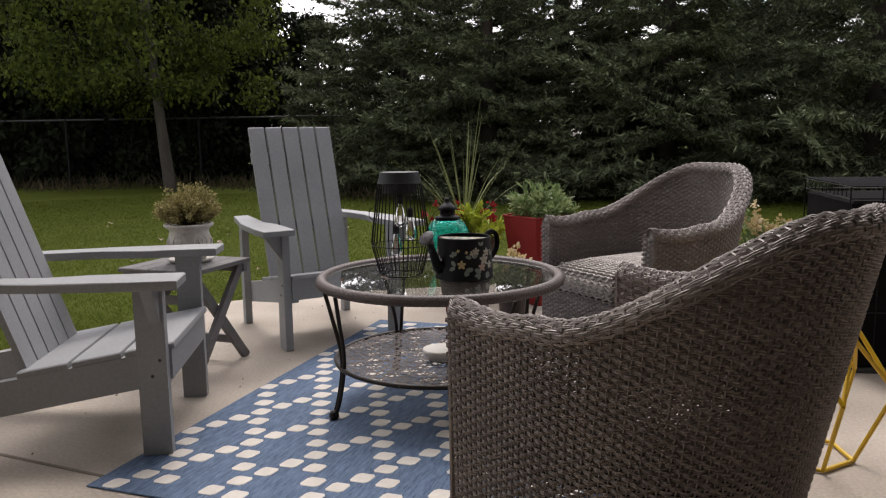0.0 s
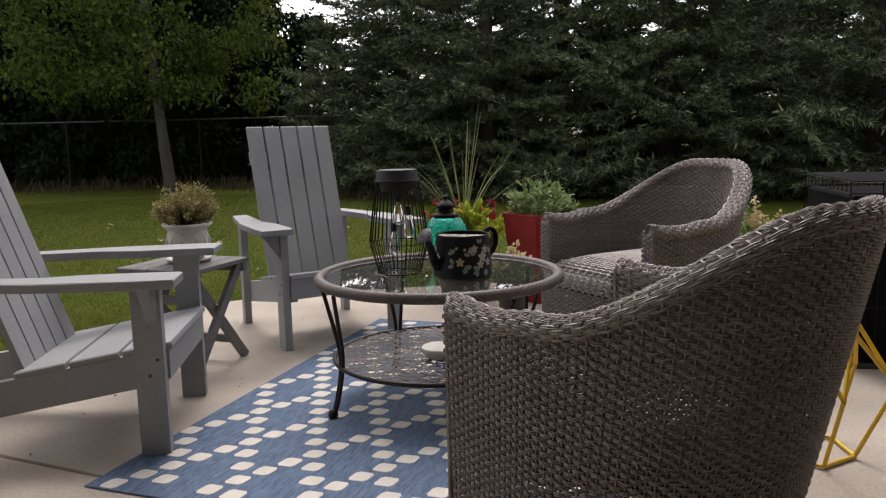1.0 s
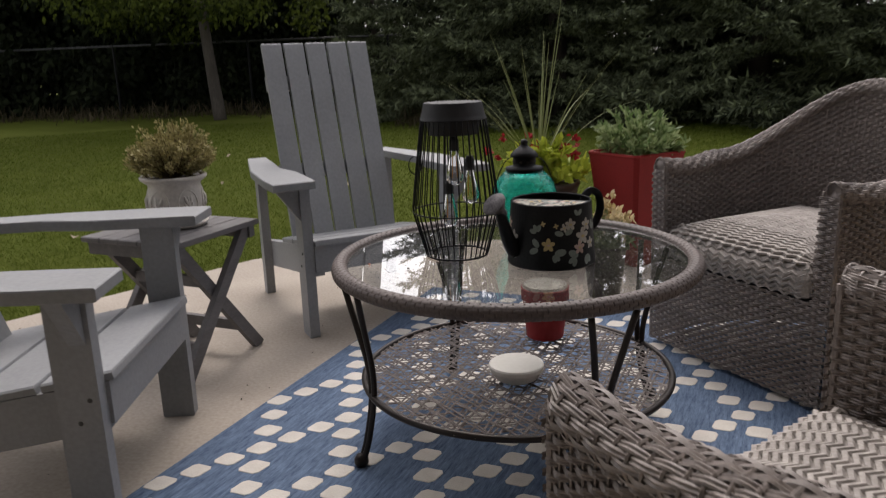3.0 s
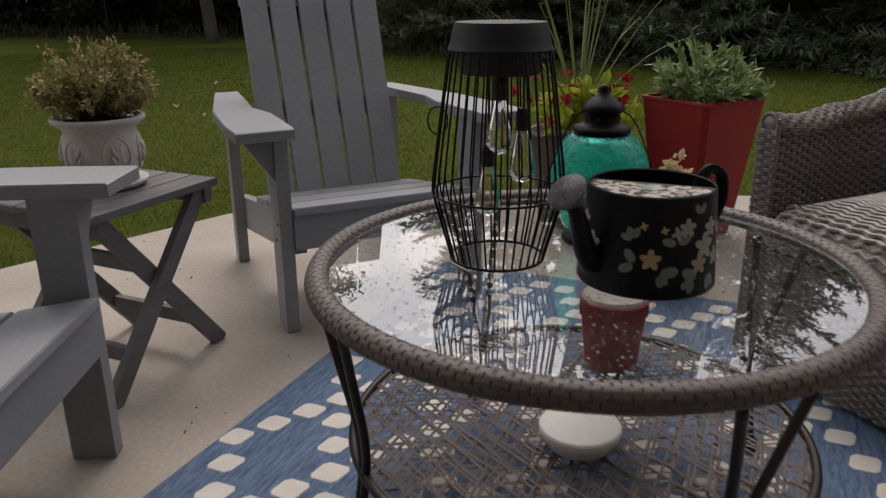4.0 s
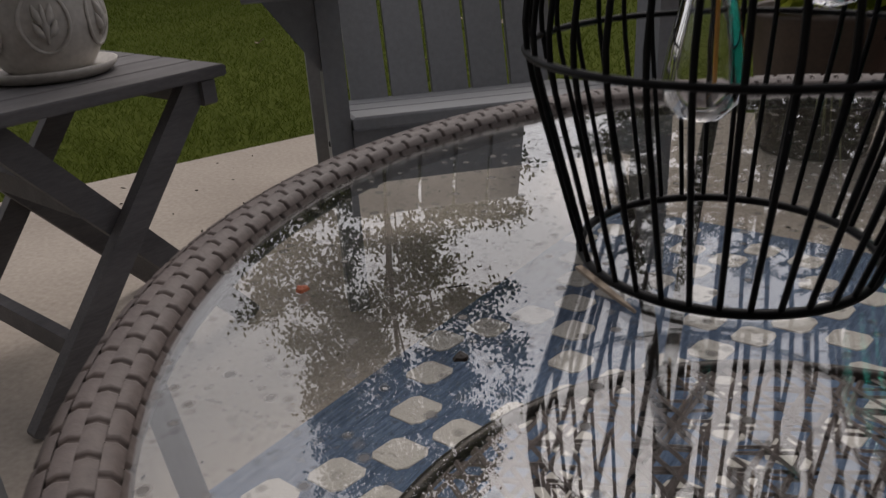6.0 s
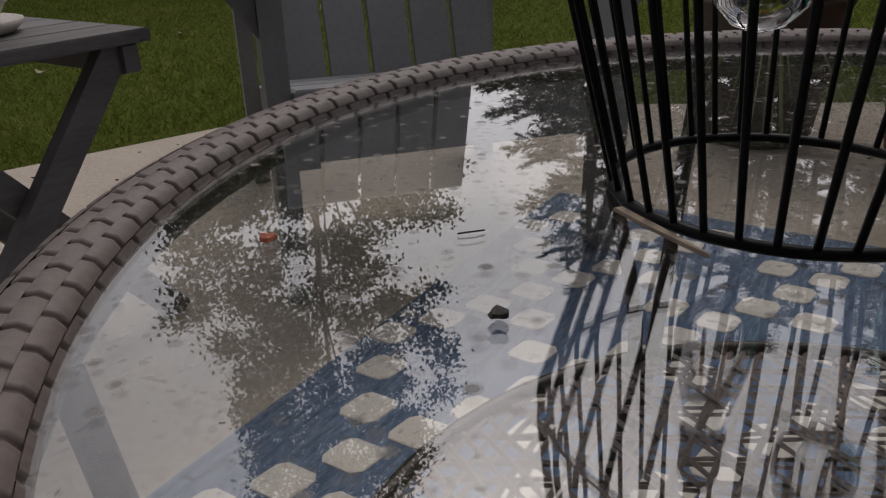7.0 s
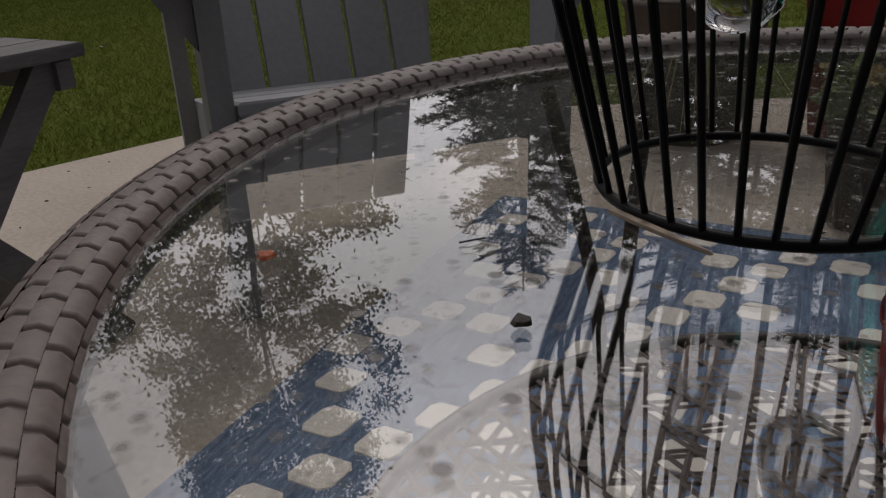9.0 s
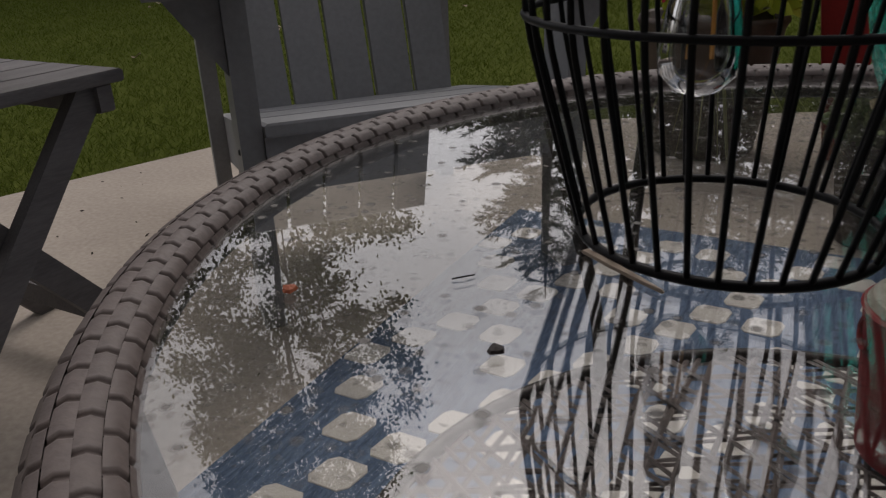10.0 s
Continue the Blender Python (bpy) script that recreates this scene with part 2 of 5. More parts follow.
FILAMENT = surface("amber_filament", (0.55, 0.25, 0.04), (0.65, 0.32, 0.06), 30, 90, 0.5, 0.0)


# ---- mesh helpers ----
class Build:
    """Gathers vertices and faces for one mesh."""

    def __init__(self):
        self.v, self.f, self.n = [], [], 0

    def add(self, verts, faces):
        verts = np.asarray(verts, dtype=float).reshape(-1, 3)
        self.v.append(verts)
        self.f.extend([tuple(int(i) + self.n for i in f) for f in faces])
        self.n += len(verts)
        return self

    def tube(self, pts, r, seg=8, closed=False, flat=1.0, cap=True):
        pts = np.asarray(pts, dtype=float)
        n = len(pts)
        r = np.broadcast_to(np.asarray(r, dtype=float), (n,))
        tan = np.roll(pts, -1, 0) - np.roll(pts, 1, 0) if closed else np.gradient(pts, axis=0)
        tan /= np.linalg.norm(tan, axis=1)[:, None] + 1e-9
        ref = np.array((0, 0, 1.0)) if abs(tan[:, 2]).max() < 0.9 else np.array((0.31, 0.95, 0.02))
        side = np.cross(tan, ref)
        side /= np.linalg.norm(side, axis=1)[:, None] + 1e-9
        up = np.cross(side, tan)
        ang = np.arange(seg) * 2 * math.pi / seg
        ring = pts[:, None] + r[:, None, None] * (np.cos(ang)[None, :, None] * side[:, None] + flat * np.sin(ang)[None, :, None] * up[:, None])
        faces = []
        for i in range(n if closed else n - 1):
            j = (i + 1) % n
            for k in range(seg):
                q = (k + 1) % seg
                faces.append((i * seg + k, i * seg + q, j * seg + q, j * seg + k))
        if cap and not closed:
            faces += [tuple(range(seg))[::-1], tuple((n - 1) * seg + k for k in range(seg))]
        return self.add(ring.reshape(-1, 3), faces)

    def lathe(self, prof, seg=48, at=(0, 0, 0), shape=None):
        prof = np.asarray(prof, dtype=float)
        ang = np.arange(seg) * 2 * math.pi / seg
        v = np.zeros((len(prof), seg, 3))
        v[:, :, 0], v[:, :, 1], v[:, :, 2] = prof[:, :1] * np.cos(ang), prof[:, :1] * np.sin(ang), prof[:, 1:2]
        faces = [(i * seg + k, i * seg + (k + 1) % seg, (i + 1) * seg + (k + 1) % seg, (i + 1) * seg + k) for i in range(len(prof) - 1) for k in range(seg)]
        return self.add(v.reshape(-1, 3) + np.array(at), faces)

    def slab(self, outline, z0, z1, m=None, edge=0.003):
        """A board with the outline given in plan and slightly broken edges."""
        o = np.asarray(outline, dtype=float)
        c = o.mean(0)
        inn = o + (c - o) / np.linalg.norm(c - o, axis=1)[:, None] * edge * 1.4
        n = len(o)
        lv = [(inn, z0), (o, z0 + edge), (o, z1 - edge), (inn, z1)]
        v = np.concatenate([np.column_stack([p, np.full(n, z)]) for p, z in lv])
        f = [(i * n + k, i * n + (k + 1) % n, (i + 1) * n + (k + 1) % n, (i + 1) * n + k) for i in range(3) for k in range(n)]
        f += [tuple(range(n))[::-1], tuple(3 * n + k for k in range(n))]
        if m is not None:
            v = v @ np.array(m.to_3x3()).T + np.array(m.translation)
        return self.add(v, f)

    def board(self, a, b, w, h, up=(0, 0, 1), edge=0.003):
        """A straight board from a to b, w wide and h thick, its thickness along up."""
        a, b = Vector(a), Vector(b)
        x = (b - a).normalized()
        z = (Vector(up) - x * x.dot(Vector(up))).normalized()
        y = z.cross(x)
        m = Matrix((x, y, z)).transposed().to_4x4()
        m.translation = a
        L = (b - a).length
        return self.slab([(0, -w / 2), (L, -w / 2), (L, w / 2), (0, w / 2)], -h / 2, h / 2, m, edge)

    def done(self, name, mat, parent=None, label="", smooth=False):
        me = bpy.data.meshes.new(name)
        me.from_pydata(np.concatenate(self.v).tolist() if self.v else [], [], self.f)
        me.materials.append(mat)
        if smooth:
            me.polygons.foreach_set("use_smooth", [True] * len(me.polygons))
        me.update()
        ob = new(name, me)
        if parent is not None:
            ob.parent = parent
        if label:
            ob["label"] = label
        return ob


def soup(name, verts, faces, mat, parent=None, label=""):
    """One mesh from arrays of triangles or quads."""
    verts, faces = np.asarray(verts, dtype=np.float32).reshape(-1, 3), np.asarray(faces, dtype=np.int32)
    k = faces.shape[1]
    me = bpy.data.meshes.new(name)
    me.vertices.add(len(verts))
    me.vertices.foreach_set("co", verts.ravel())
    me.loops.add(faces.size)
    me.loops.foreach_set("vertex_index", faces.ravel())
    me.polygons.add(len(faces))
    me.polygons.foreach_set("loop_start", np.arange(len(faces), dtype=np.int32) * k)
    me.update(calc_edges=True)
    me.materials.append(mat)
    ob = new(name, me)
    if parent is not None:
        ob.parent = parent
    if label:
        ob["label"] = label
    return ob


def thing(name, m, label, category, group=""):
    ob = new(name)
    ob.empty_display_size = 0.1
    ob.matrix_world = m
    return tagged(ob, label, category, group)


def spline(pts, n):
    """Catmull-Rom through the points, n samples."""
    p = np.asarray(pts, dtype=float)
    p = np.vstack([2 * p[0] - p[1], p, 2 * p[-1] - p[-2]])
    t = np.linspace(0, len(p) - 3 - 1e-6, n)
    i, u = t.astype(int), (t % 1)[:, None]
    a, b, c, d = p[i], p[i + 1], p[i + 2], p[i + 3]
    return 0.5 * (2 * b + (c - a) * u + (2 * a - 5 * b + 4 * c - d) * u ** 2 + (3 * b - a - 3 * c + d) * u ** 3)


def bent_leaves(rng, base, direction, length, width, droop=0.3):
    """Leaves of two quads each: base points, directions, lengths, widths -> verts, quads."""
    n = len(base)
    d = direction / (np.linalg.norm(direction, axis=1)[:, None] + 1e-9)
    s = np.cross(d, rng.normal(size=(n, 3)))
    s /= np.linalg.norm(s, axis=1)[:, None] + 1e-9
    L, W = np.broadcast_to(length, (n,))[:, None], np.broadcast_to(width, (n,))[:, None]
    mid = base + d * L * 0.5
    tip = base + d * L - np.array((0, 0, 1.0)) * L * droop
    v = np.stack([base - s * W * 0.15, base + s * W * 0.15, mid + s * W * 0.5, mid - s * W * 0.5, tip + s * W * 0.08, tip - s * W * 0.08], 1).reshape(-1, 3)
    k = np.arange(n)[:, None] * 6
    f = np.concatenate([k + np.array([[0, 1, 2, 3]]), k + np.array([[3, 2, 4, 5]])])
    return v, f


def weave(build, P, stakes, rows, half, amp, keep=None, seg=4, bulge=0.35, pair=False, tuck=False):
    """Strands that run along u at each row, in and out round the stakes. P(u, row) -> places and outward normals."""
    n = stakes * seg + 1
    u = np.linspace(0, 1, n)
    for r, row in enumerate(rows):
        p, nrm, across = P(u, row)
        off = amp * np.cos(math.pi * u * stakes + math.pi * r)
        if tuck:
            off = amp * (2 * np.clip(np.abs(np.cos(math.pi * (u * stakes + r) / 2)) * 3.6, 0, 1) - 1)
        ok = keep(u, row) if keep is not None else np.ones(n, bool)
        f = []
        for i in range(n - 1):
            if ok[i] and ok[i + 1]:
                a, b = i * 3, i * 3 + 3
                f += [(a, b, b + 1, a + 1), (a + 1, b + 1, b + 2, a + 2)]
        if not f:
            continue
        for s in ((-0.5, 0.5) if pair else (0.0,)):
            w = half * (0.5 if pair else 1.0)
            c = p + nrm * off[:, None] + across * (s * half)
            build.add(np.stack([c - across * w, c + nrm * w * bulge * (1.6 if pair else 1.0), c + across * w], 1).reshape(-1, 3), f)

# ---- ground, patio, unseen walls and roof ----
PATIO = [(-5.6, -3.0), (4.2, -3.0), (4.2, 5.0), (0.6, 4.85), (-1.05, 4.55), (-1.33, 4.36), (-1.95, 3.50), (-4.74, -0.37)]
ground = Build().add([(-400, -400, -0.03), (400, -400, -0.03), (400, 400, -0.03), (-400, 400, -0.03)], [(0, 1, 2, 3)]).done("ground", LAWN)
tagged(ground, "mown green lawn round the patio", "lawn", kind="structure")


def clipped(poly, p, nrm):
    """The part of a plan polygon on the side of p to which nrm points."""
    out = []
    for (x0, y0), (x1, y1) in zip(poly, poly[1:] + poly[:1]):
        d0, d1 = (x0 - p[0]) * nrm[0] + (y0 - p[1]) * nrm[1], (x1 - p[0]) * nrm[0] + (y1 - p[1]) * nrm[1]
        if d0 >= 0:
            out.append((x0, y0))
        if (d0 >= 0) != (d1 >= 0):
            k = d0 / (d0 - d1)
            out.append((x0 + (x1 - x0) * k, y0 + (y1 - y0) * k))
    return out


JOINT, ACROSS = (-1.131, 1.966), (0.367, 0.930)
for k, s in ((1, 1), (2, -1)):
    pv = np.array(clipped(PATIO, (JOINT[0] + s * 0.005 * ACROSS[0], JOINT[1] + s * 0.005 * ACROSS[1]), (s * ACROSS[0], s * ACROSS[1])))
    n = len(pv)
    cen = pv.mean(0)
    inn = pv + (cen - pv) / np.linalg.norm(cen - pv, axis=1)[:, None] * 0.006
    b = Build()
    b.add(np.vstack([np.column_stack([pv, np.full(n, -0.12)]), np.column_stack([pv, np.full(n, -0.006)]), np.column_stack([inn, np.zeros(n)])]),
          [(i * n + q, i * n + (q + 1) % n, (i + 1) * n + (q + 1) % n, (i + 1) * n + q) for i in range(2) for q in range(n)] + [tuple(2 * n + q for q in range(n))])
    tagged(b.done("patio_%d" % k, CONCRETE), "tan concrete patio slab with fine grit and an open joint", "patio", kind="structure")
# House wall behind the viewpoint, unseen, there to dim light from that side.
b = Build()
b.slab([(-6, -3.3), (5, -3.3), (5, -3.0), (-6, -3.0)], -0.1, 3.0)
tagged(b.done("wall_house", WALL), "plain unseen house wall dimming light from behind", "wall", kind="structure")

# Added wall out of view; it darkens the right of the patio.
b = Build()
b.slab([(3.3, -3.0), (3.5, -3.0), (3.5, 3.0), (3.3, 3.0)], -0.1, 2.55)
tagged(b.done("wall_light_block", WALL), "plain unseen wall added to shade the patio's right side", "wall", kind="structure")
# Added roof slab, never in view, that cuts sky light on the patio.
b = Build()
b.slab([(-6, -3.3), (5, -3.3), (5, 1.7), (-6, 1.7)], 2.55, 2.75)
tagged(b.done("ceiling_light_block", WALL), "plain unseen roof slab added to shade the patio", "roof", kind="structure")


def inside_patio(x, y):
    ins = np.zeros(len(x), bool)
    for (x0, y0), (x1, y1) in zip(PATIO, PATIO[1:] + PATIO[:1]):
        cross = (y0 > y) != (y1 > y)
        ins ^= cross & (x < (x1 - x0) * (y - y0) / (y1 - y0 + 1e-12) + x0)
    return ins


def lawn_blades():
    rng = np.random.default_rng(3)
    n = 420000
    r = 2.2 + 11.5 * rng.random(n) ** 1.5
    a = rng.uniform(-1.05, 1.0, n)
    x, y = r * np.sin(a) - 0.3, 1.2 + r * np.cos(a)
    ok = ~inside_patio(x, y) & (y > 2.0)
    x, y, r = x[ok], y[ok], r[ok]
    n = len(x)
    lean = rng.normal(0, 0.024, (n, 2))
    h = rng.uniform(0.010, 0.030, n)
    w = 0.0008 + 0.00028 * r
    th = rng.uniform(0, math.pi, n)
    dx, dy = np.cos(th) * w, np.sin(th) * w
    v = np.stack([np.stack([x - dx, y - dy, np.full(n, -0.03)], 1), np.stack([x + dx, y + dy, np.full(n, -0.03)], 1), np.stack([x + lean[:, 0], y + lean[:, 1], -0.03 + h], 1)], 1)
    return tagged(soup("grass", v, np.arange(3 * n).reshape(-1, 3), GRASS), "short mown grass blades of the lawn", "grass", kind="stuff")


lawn_blades()


def fallen_leaves():
    """Single dry leaves lying on the grass."""
    rng = np.random.default_rng(17)
    for k in range(18):
        x, y = rng.uniform(-4.5, -0.9), rng.uniform(4.9, 9.0)
        c = rng.uniform(0.6, 1.15)
        b = Build()
        n = 9
        t = np.linspace(0, 1, n)
        w = 0.022 * np.sin(math.pi * t) ** 0.8 + 0.001
        z = 0.010 * np.cos(t * 5 + k)
        v = np.concatenate([np.stack([t * 0.06 - 0.03, s * w, z + abs(s) * 0.006], 1) for s in (-1, 0, 1)])
        b.add(v * c, [(r * n + i, r * n + i + 1, (r + 1) * n + i + 1, (r + 1) * n + i) for r in range(2) for i in range(n - 1)])
        ob = b.done("fallen_leaf", STRAW)
        ob.matrix_world = pose(x, y, -0.002, rng.uniform(-15, 15), rng.uniform(-15, 15), rng.uniform(0, 360))
        tagged(ob, "pale dry curled leaf fallen on the lawn", "leaf", "fallen leaves")


fallen_leaves()


def debris():
    """Crumbs of leaf and seed blown over the concrete."""
    rng = np.random.default_rng(12)
    n = 260
    x, y = rng.uniform(-2.4, 1.6, n), rng.uniform(1.2, 4.5, n)
    ok = inside_patio(x, y) & ~((((x + 0.967) * 0.955 - (y - 1.822) * 0.298) > -0.02) & (((x + 0.967) * 0.298 + (y - 1.822) * 0.955) < 2.12))
    x, y = x[ok], y[ok]
    base = np.stack([x, y, np.full(len(x), 0.0012)], 1)
    d = np.stack([rng.normal(size=len(x)), rng.normal(size=len(x)), np.full(len(x), 0.12)], 1)
    v, f = bent_leaves(rng, base, d, rng.uniform(0.004, 0.016, len(x)), 0.005, 0.0)
    tagged(soup("leaf_litter", v, f, SOIL), "dark crumbs of dry leaf scattered on concrete", "litter", kind="stuff")


debris()


# ---- rug ----
def rug():
    e1, e2, c = Vector((0.298, 0.955, 0)), Vector((0.955, -0.298, 0)), Vector((-0.967, 1.822, 0.0))
    m = Matrix((e2, e1, Vector((0, 0, 1)))).transposed().to_4x4()
    m.translation = c
    ob = thing("outdoor_rug", m, "flat blue woven outdoor rug with a cream block trellis", "rug")
    W, L = 1.54, 2.1
    Build().slab([(0, 0), (W, 0), (W, L), (0, L)], 0.001, 0.006, edge=0.002).done("weave", RUG_BLUE, ob)
    bl = Build()
    va, vb = np.array((0.125, -0.257)), np.array((0.125, 0.226))
    o = np.array((0.283, 0.413))
    corner = [(-1, -0.62), (-0.70, -1), (0.70, -1), (1, -0.62), (1, 0.62), (0.70, 1), (-0.70, 1), (-1, 0.62)]
    rng = random.Random(5)
    for i in range(-14, 15):
        for j in range(-14, 15):
            for k, l in ((0, 0), (1, 0), (2, 0), (0, 1), (0, 2)):
                p = o + (i + k / 3) * va + (j + l / 3) * vb
                if not (0.02 < p[0] < W - 0.02 and 0.03 < p[1] < L - 0.03):
                    continue
                sx, sy = 0.0290 * rng.uniform(0.95, 1.04), 0.0295 * rng.uniform(0.95, 1.04)
                pts = [(p[0] + cx * sx + cy * 0.004, p[1] + cy * sy) for cx, cy in corner]
                bl.slab([(min(max(x, 0.004), W - 0.004), min(max(y, 0.004), L - 0.004)) for x, y in pts], 0.005, 0.0075, edge=0.001)
    tagged(bl.done("pattern", RUG_WHITE, ob, "cream woven blocks"), kind="stuff")
    return ob


rug()


# ---- grey slatted garden chairs ----
def garden_chair(m, label):
    ob = thing("adirondack_chair", m, label, "chair", "grey garden chairs")
    for s in (-1, 1):
        Build().board((s * 0.284, -0.084, 0.0), (s * 0.284, -0.084, 0.548), 0.036, 0.088, up=(0, 1, 0)).done("front_leg", GREY_PAINT, ob)
        Build().board((s * 0.284, -0.715, 0.0), (s * 0.284, -0.715, 0.548), 0.036, 0.05, up=(0, 1, 0)).done("rear_leg", GREY_PAINT, ob)
        Build().board((s * 0.249, -0.05, 0.279), (s * 0.249, -0.80, 0.157), 0.034, 0.108, up=(0, 0, 1)).done("side_rail", GREY_PAINT, ob)
        arm = [(0.262, 0.025), (0.408, 0.030), (0.410, -0.10), (0.392, -0.375), (0.315, -0.78), (0.240, -0.78), (0.262, -0.52), (0.276, -0.385), (0.252, -0.25), (0.256, -0.1)]
        o = [(s * x, y) for x, y in arm]
        Build().slab(o if s > 0 else o[::-1], 0.548, 0.576).done("armrest", GREY_PAINT, ob)
        br = Build()
        v = [(s * 0.303, -0.05, 0.547), (s * 0.385, -0.05, 0.547), (s * 0.303, -0.05, 0.43), (s * 0.303, -0.085, 0.547), (s * 0.385, -0.085, 0.547), (s * 0.303, -0.085, 0.43)]
        br.add(v, [(0, 1, 2), (5, 4, 3), (0, 3, 4, 1), (1, 4, 5, 2), (2, 5, 3, 0)]).done("arm_bracket", GREY_PAINT, ob)
        for z in (0.26, 0.31):
            Build().lathe([(0.0, 0.003), (0.004, 0.0025), (0.0055, 0.0)], 10).done("bolt", GALV, ob).matrix_local = pose(s * 0.302, -0.085 + (z - 0.26) * 0.5, z, 0, s * 90, 0)
    Build().board((-0.265, -0.047, 0.288), (0.265, -0.047, 0.288), 0.03, 0.098, up=(0, 0, 1)).done("front_apron", GREY_PAINT, ob)
    # seat planks
    zt = lambda y: 0.346 + (y + 0.03) * 0.165
    for y0, y1 in ((-0.022, -0.175), (-0.185, -0.335), (-0.345, -0.50)):
        q = Build().board((-0.264, (y0 + y1) / 2, zt((y0 + y1) / 2)), (0.264, (y0 + y1) / 2, zt((y0 + y1) / 2)), y0 - y1, 0.022, up=(0, -0.165, 1), edge=0.004)
        q.done("seat_plank", GREY_PAINT, ob)
    # back slats, leaning
    lean = 0.318
    for i in range(5):
        x = (i - 2) * 0.0945
        w = 0.0818
        z0, z1 = 0.18, 1.04
        ya = -0.584 - (z0 - 0.565) * lean
        yb = -0.584 - (z1 - 0.565) * lean
        xb = x * 0.985
        Build().board((x * 0.96, ya, z0), (xb, yb, z1), w, 0.02, up=(0, 1, lean), edge=0.003).done("back_slat", GREY_PAINT, ob)
    for z in (0.53, 0.88):
        y = -0.584 - (z - 0.565) * lean - 0.026
        Build().board((-0.225, y, z), (0.225, y, z), 0.06, 0.022, up=(0, 1, lean)).done("back_rail", GREY_PAINT, ob)
    return ob


garden_chair(pose(-0.80, 2.345, 0, 0, 0, -82), "grey painted wooden adirondack chair standing at the rug's edge")
garden_chair(pose(-0.432, 3.345, 0, 0, 0, -148), "grey painted wooden adirondack chair with tall slatted back near lawn")


# ---- folding side table with its plant ----
def side_table():
    ob = thing("folding_side_table", pose(-1.08, 3.022, 0, 0, 0, -18), "dark weathered wooden folding table with crossed legs", "table")
    for i in range(5):
        x = (i - 2) * 0.078
        Build().board((x, -0.195, 0.449), (x, 0.195, 0.449), 0.074, 0.018, up=(0, 0, 1)).done("top_slat", GREY_WOOD, ob)
    for s in (-1, 1):
        Build().board((-0.185, s * 0.165, 0.420), (0.185, s * 0.165, 0.420), 0.024, 0.04).done("top_rail", GREY_WOOD, ob)
        Build().board((s * 0.165, -0.20, 0.0), (s * 0.165, 0.155, 0.438), 0.022, 0.04, up=(0, 1, 0)).done("leg", GREY_WOOD, ob)
        Build().board((s * 0.140, 0.20, 0.0), (s * 0.140, -0.155, 0.438), 0.022, 0.04, up=(0, 1, 0)).done("leg", GREY_WOOD, ob)
        Build().board((-0.15, s * 0.115, 0.10), (0.15, s * 0.115, 0.10), 0.02, 0.035).done("stretcher", GREY_WOOD, ob)
    Build().board((-0.15, -0.05, 0.30), (0.15, -0.05, 0.30), 0.02, 0.035).done("stretcher", GREY_WOOD, ob)
    return ob


side_table()


def bushy(parent, rng, n, centre, size, mat, leaf=(0.012, 0.006), stem_mat=None, name="foliage", stems=70, per=42, up=0.6, tipmat=None):
    """A round bush: stems that fan out from the middle, each set with small leaves."""
    st = Build()
    base, dirs = [], []
    c = np.array(centre)
    for i in range(stems):
        a, e = rng.uniform(0, 2 * math.pi), math.acos(rng.uniform(0.05, 1.0))
        d = np.array((math.sin(e) * math.cos(a), math.sin(e) * math.sin(a), math.cos(e) * up + 0.25))
        L = rng.uniform(0.75, 1.12)
        end = c + d * np.array(size) * L
        mid = c + d * np.array(size) * L * 0.5 + rng.normal(0, 0.012, 3)
        p = spline([c, mid, end], 6)
        st.tube(p, np.linspace(0.0022, 0.001, 6), 4, cap=False)
        t = rng.uniform(0.3, 1.0, per) ** 0.7
        q = c + (end - c) * t[:, None] + rng.normal(0, 0.006, (per, 3))
        base.append(q)
        dirs.append(d + rng.normal(0, 0.7, (per, 3)) + np.array((0, 0, 0.3)))
    st.done("stem_mass", stem_mat or mat, parent)["kind"] = "stuff"
    base, dirs = np.concatenate(base), np.concatenate(dirs)
    v, f = bent_leaves(rng, base, dirs, rng.uniform(0.7, 1.3, len(base)) * leaf[0], leaf[1], 0.1)
    soup(name, v, f, mat, parent)


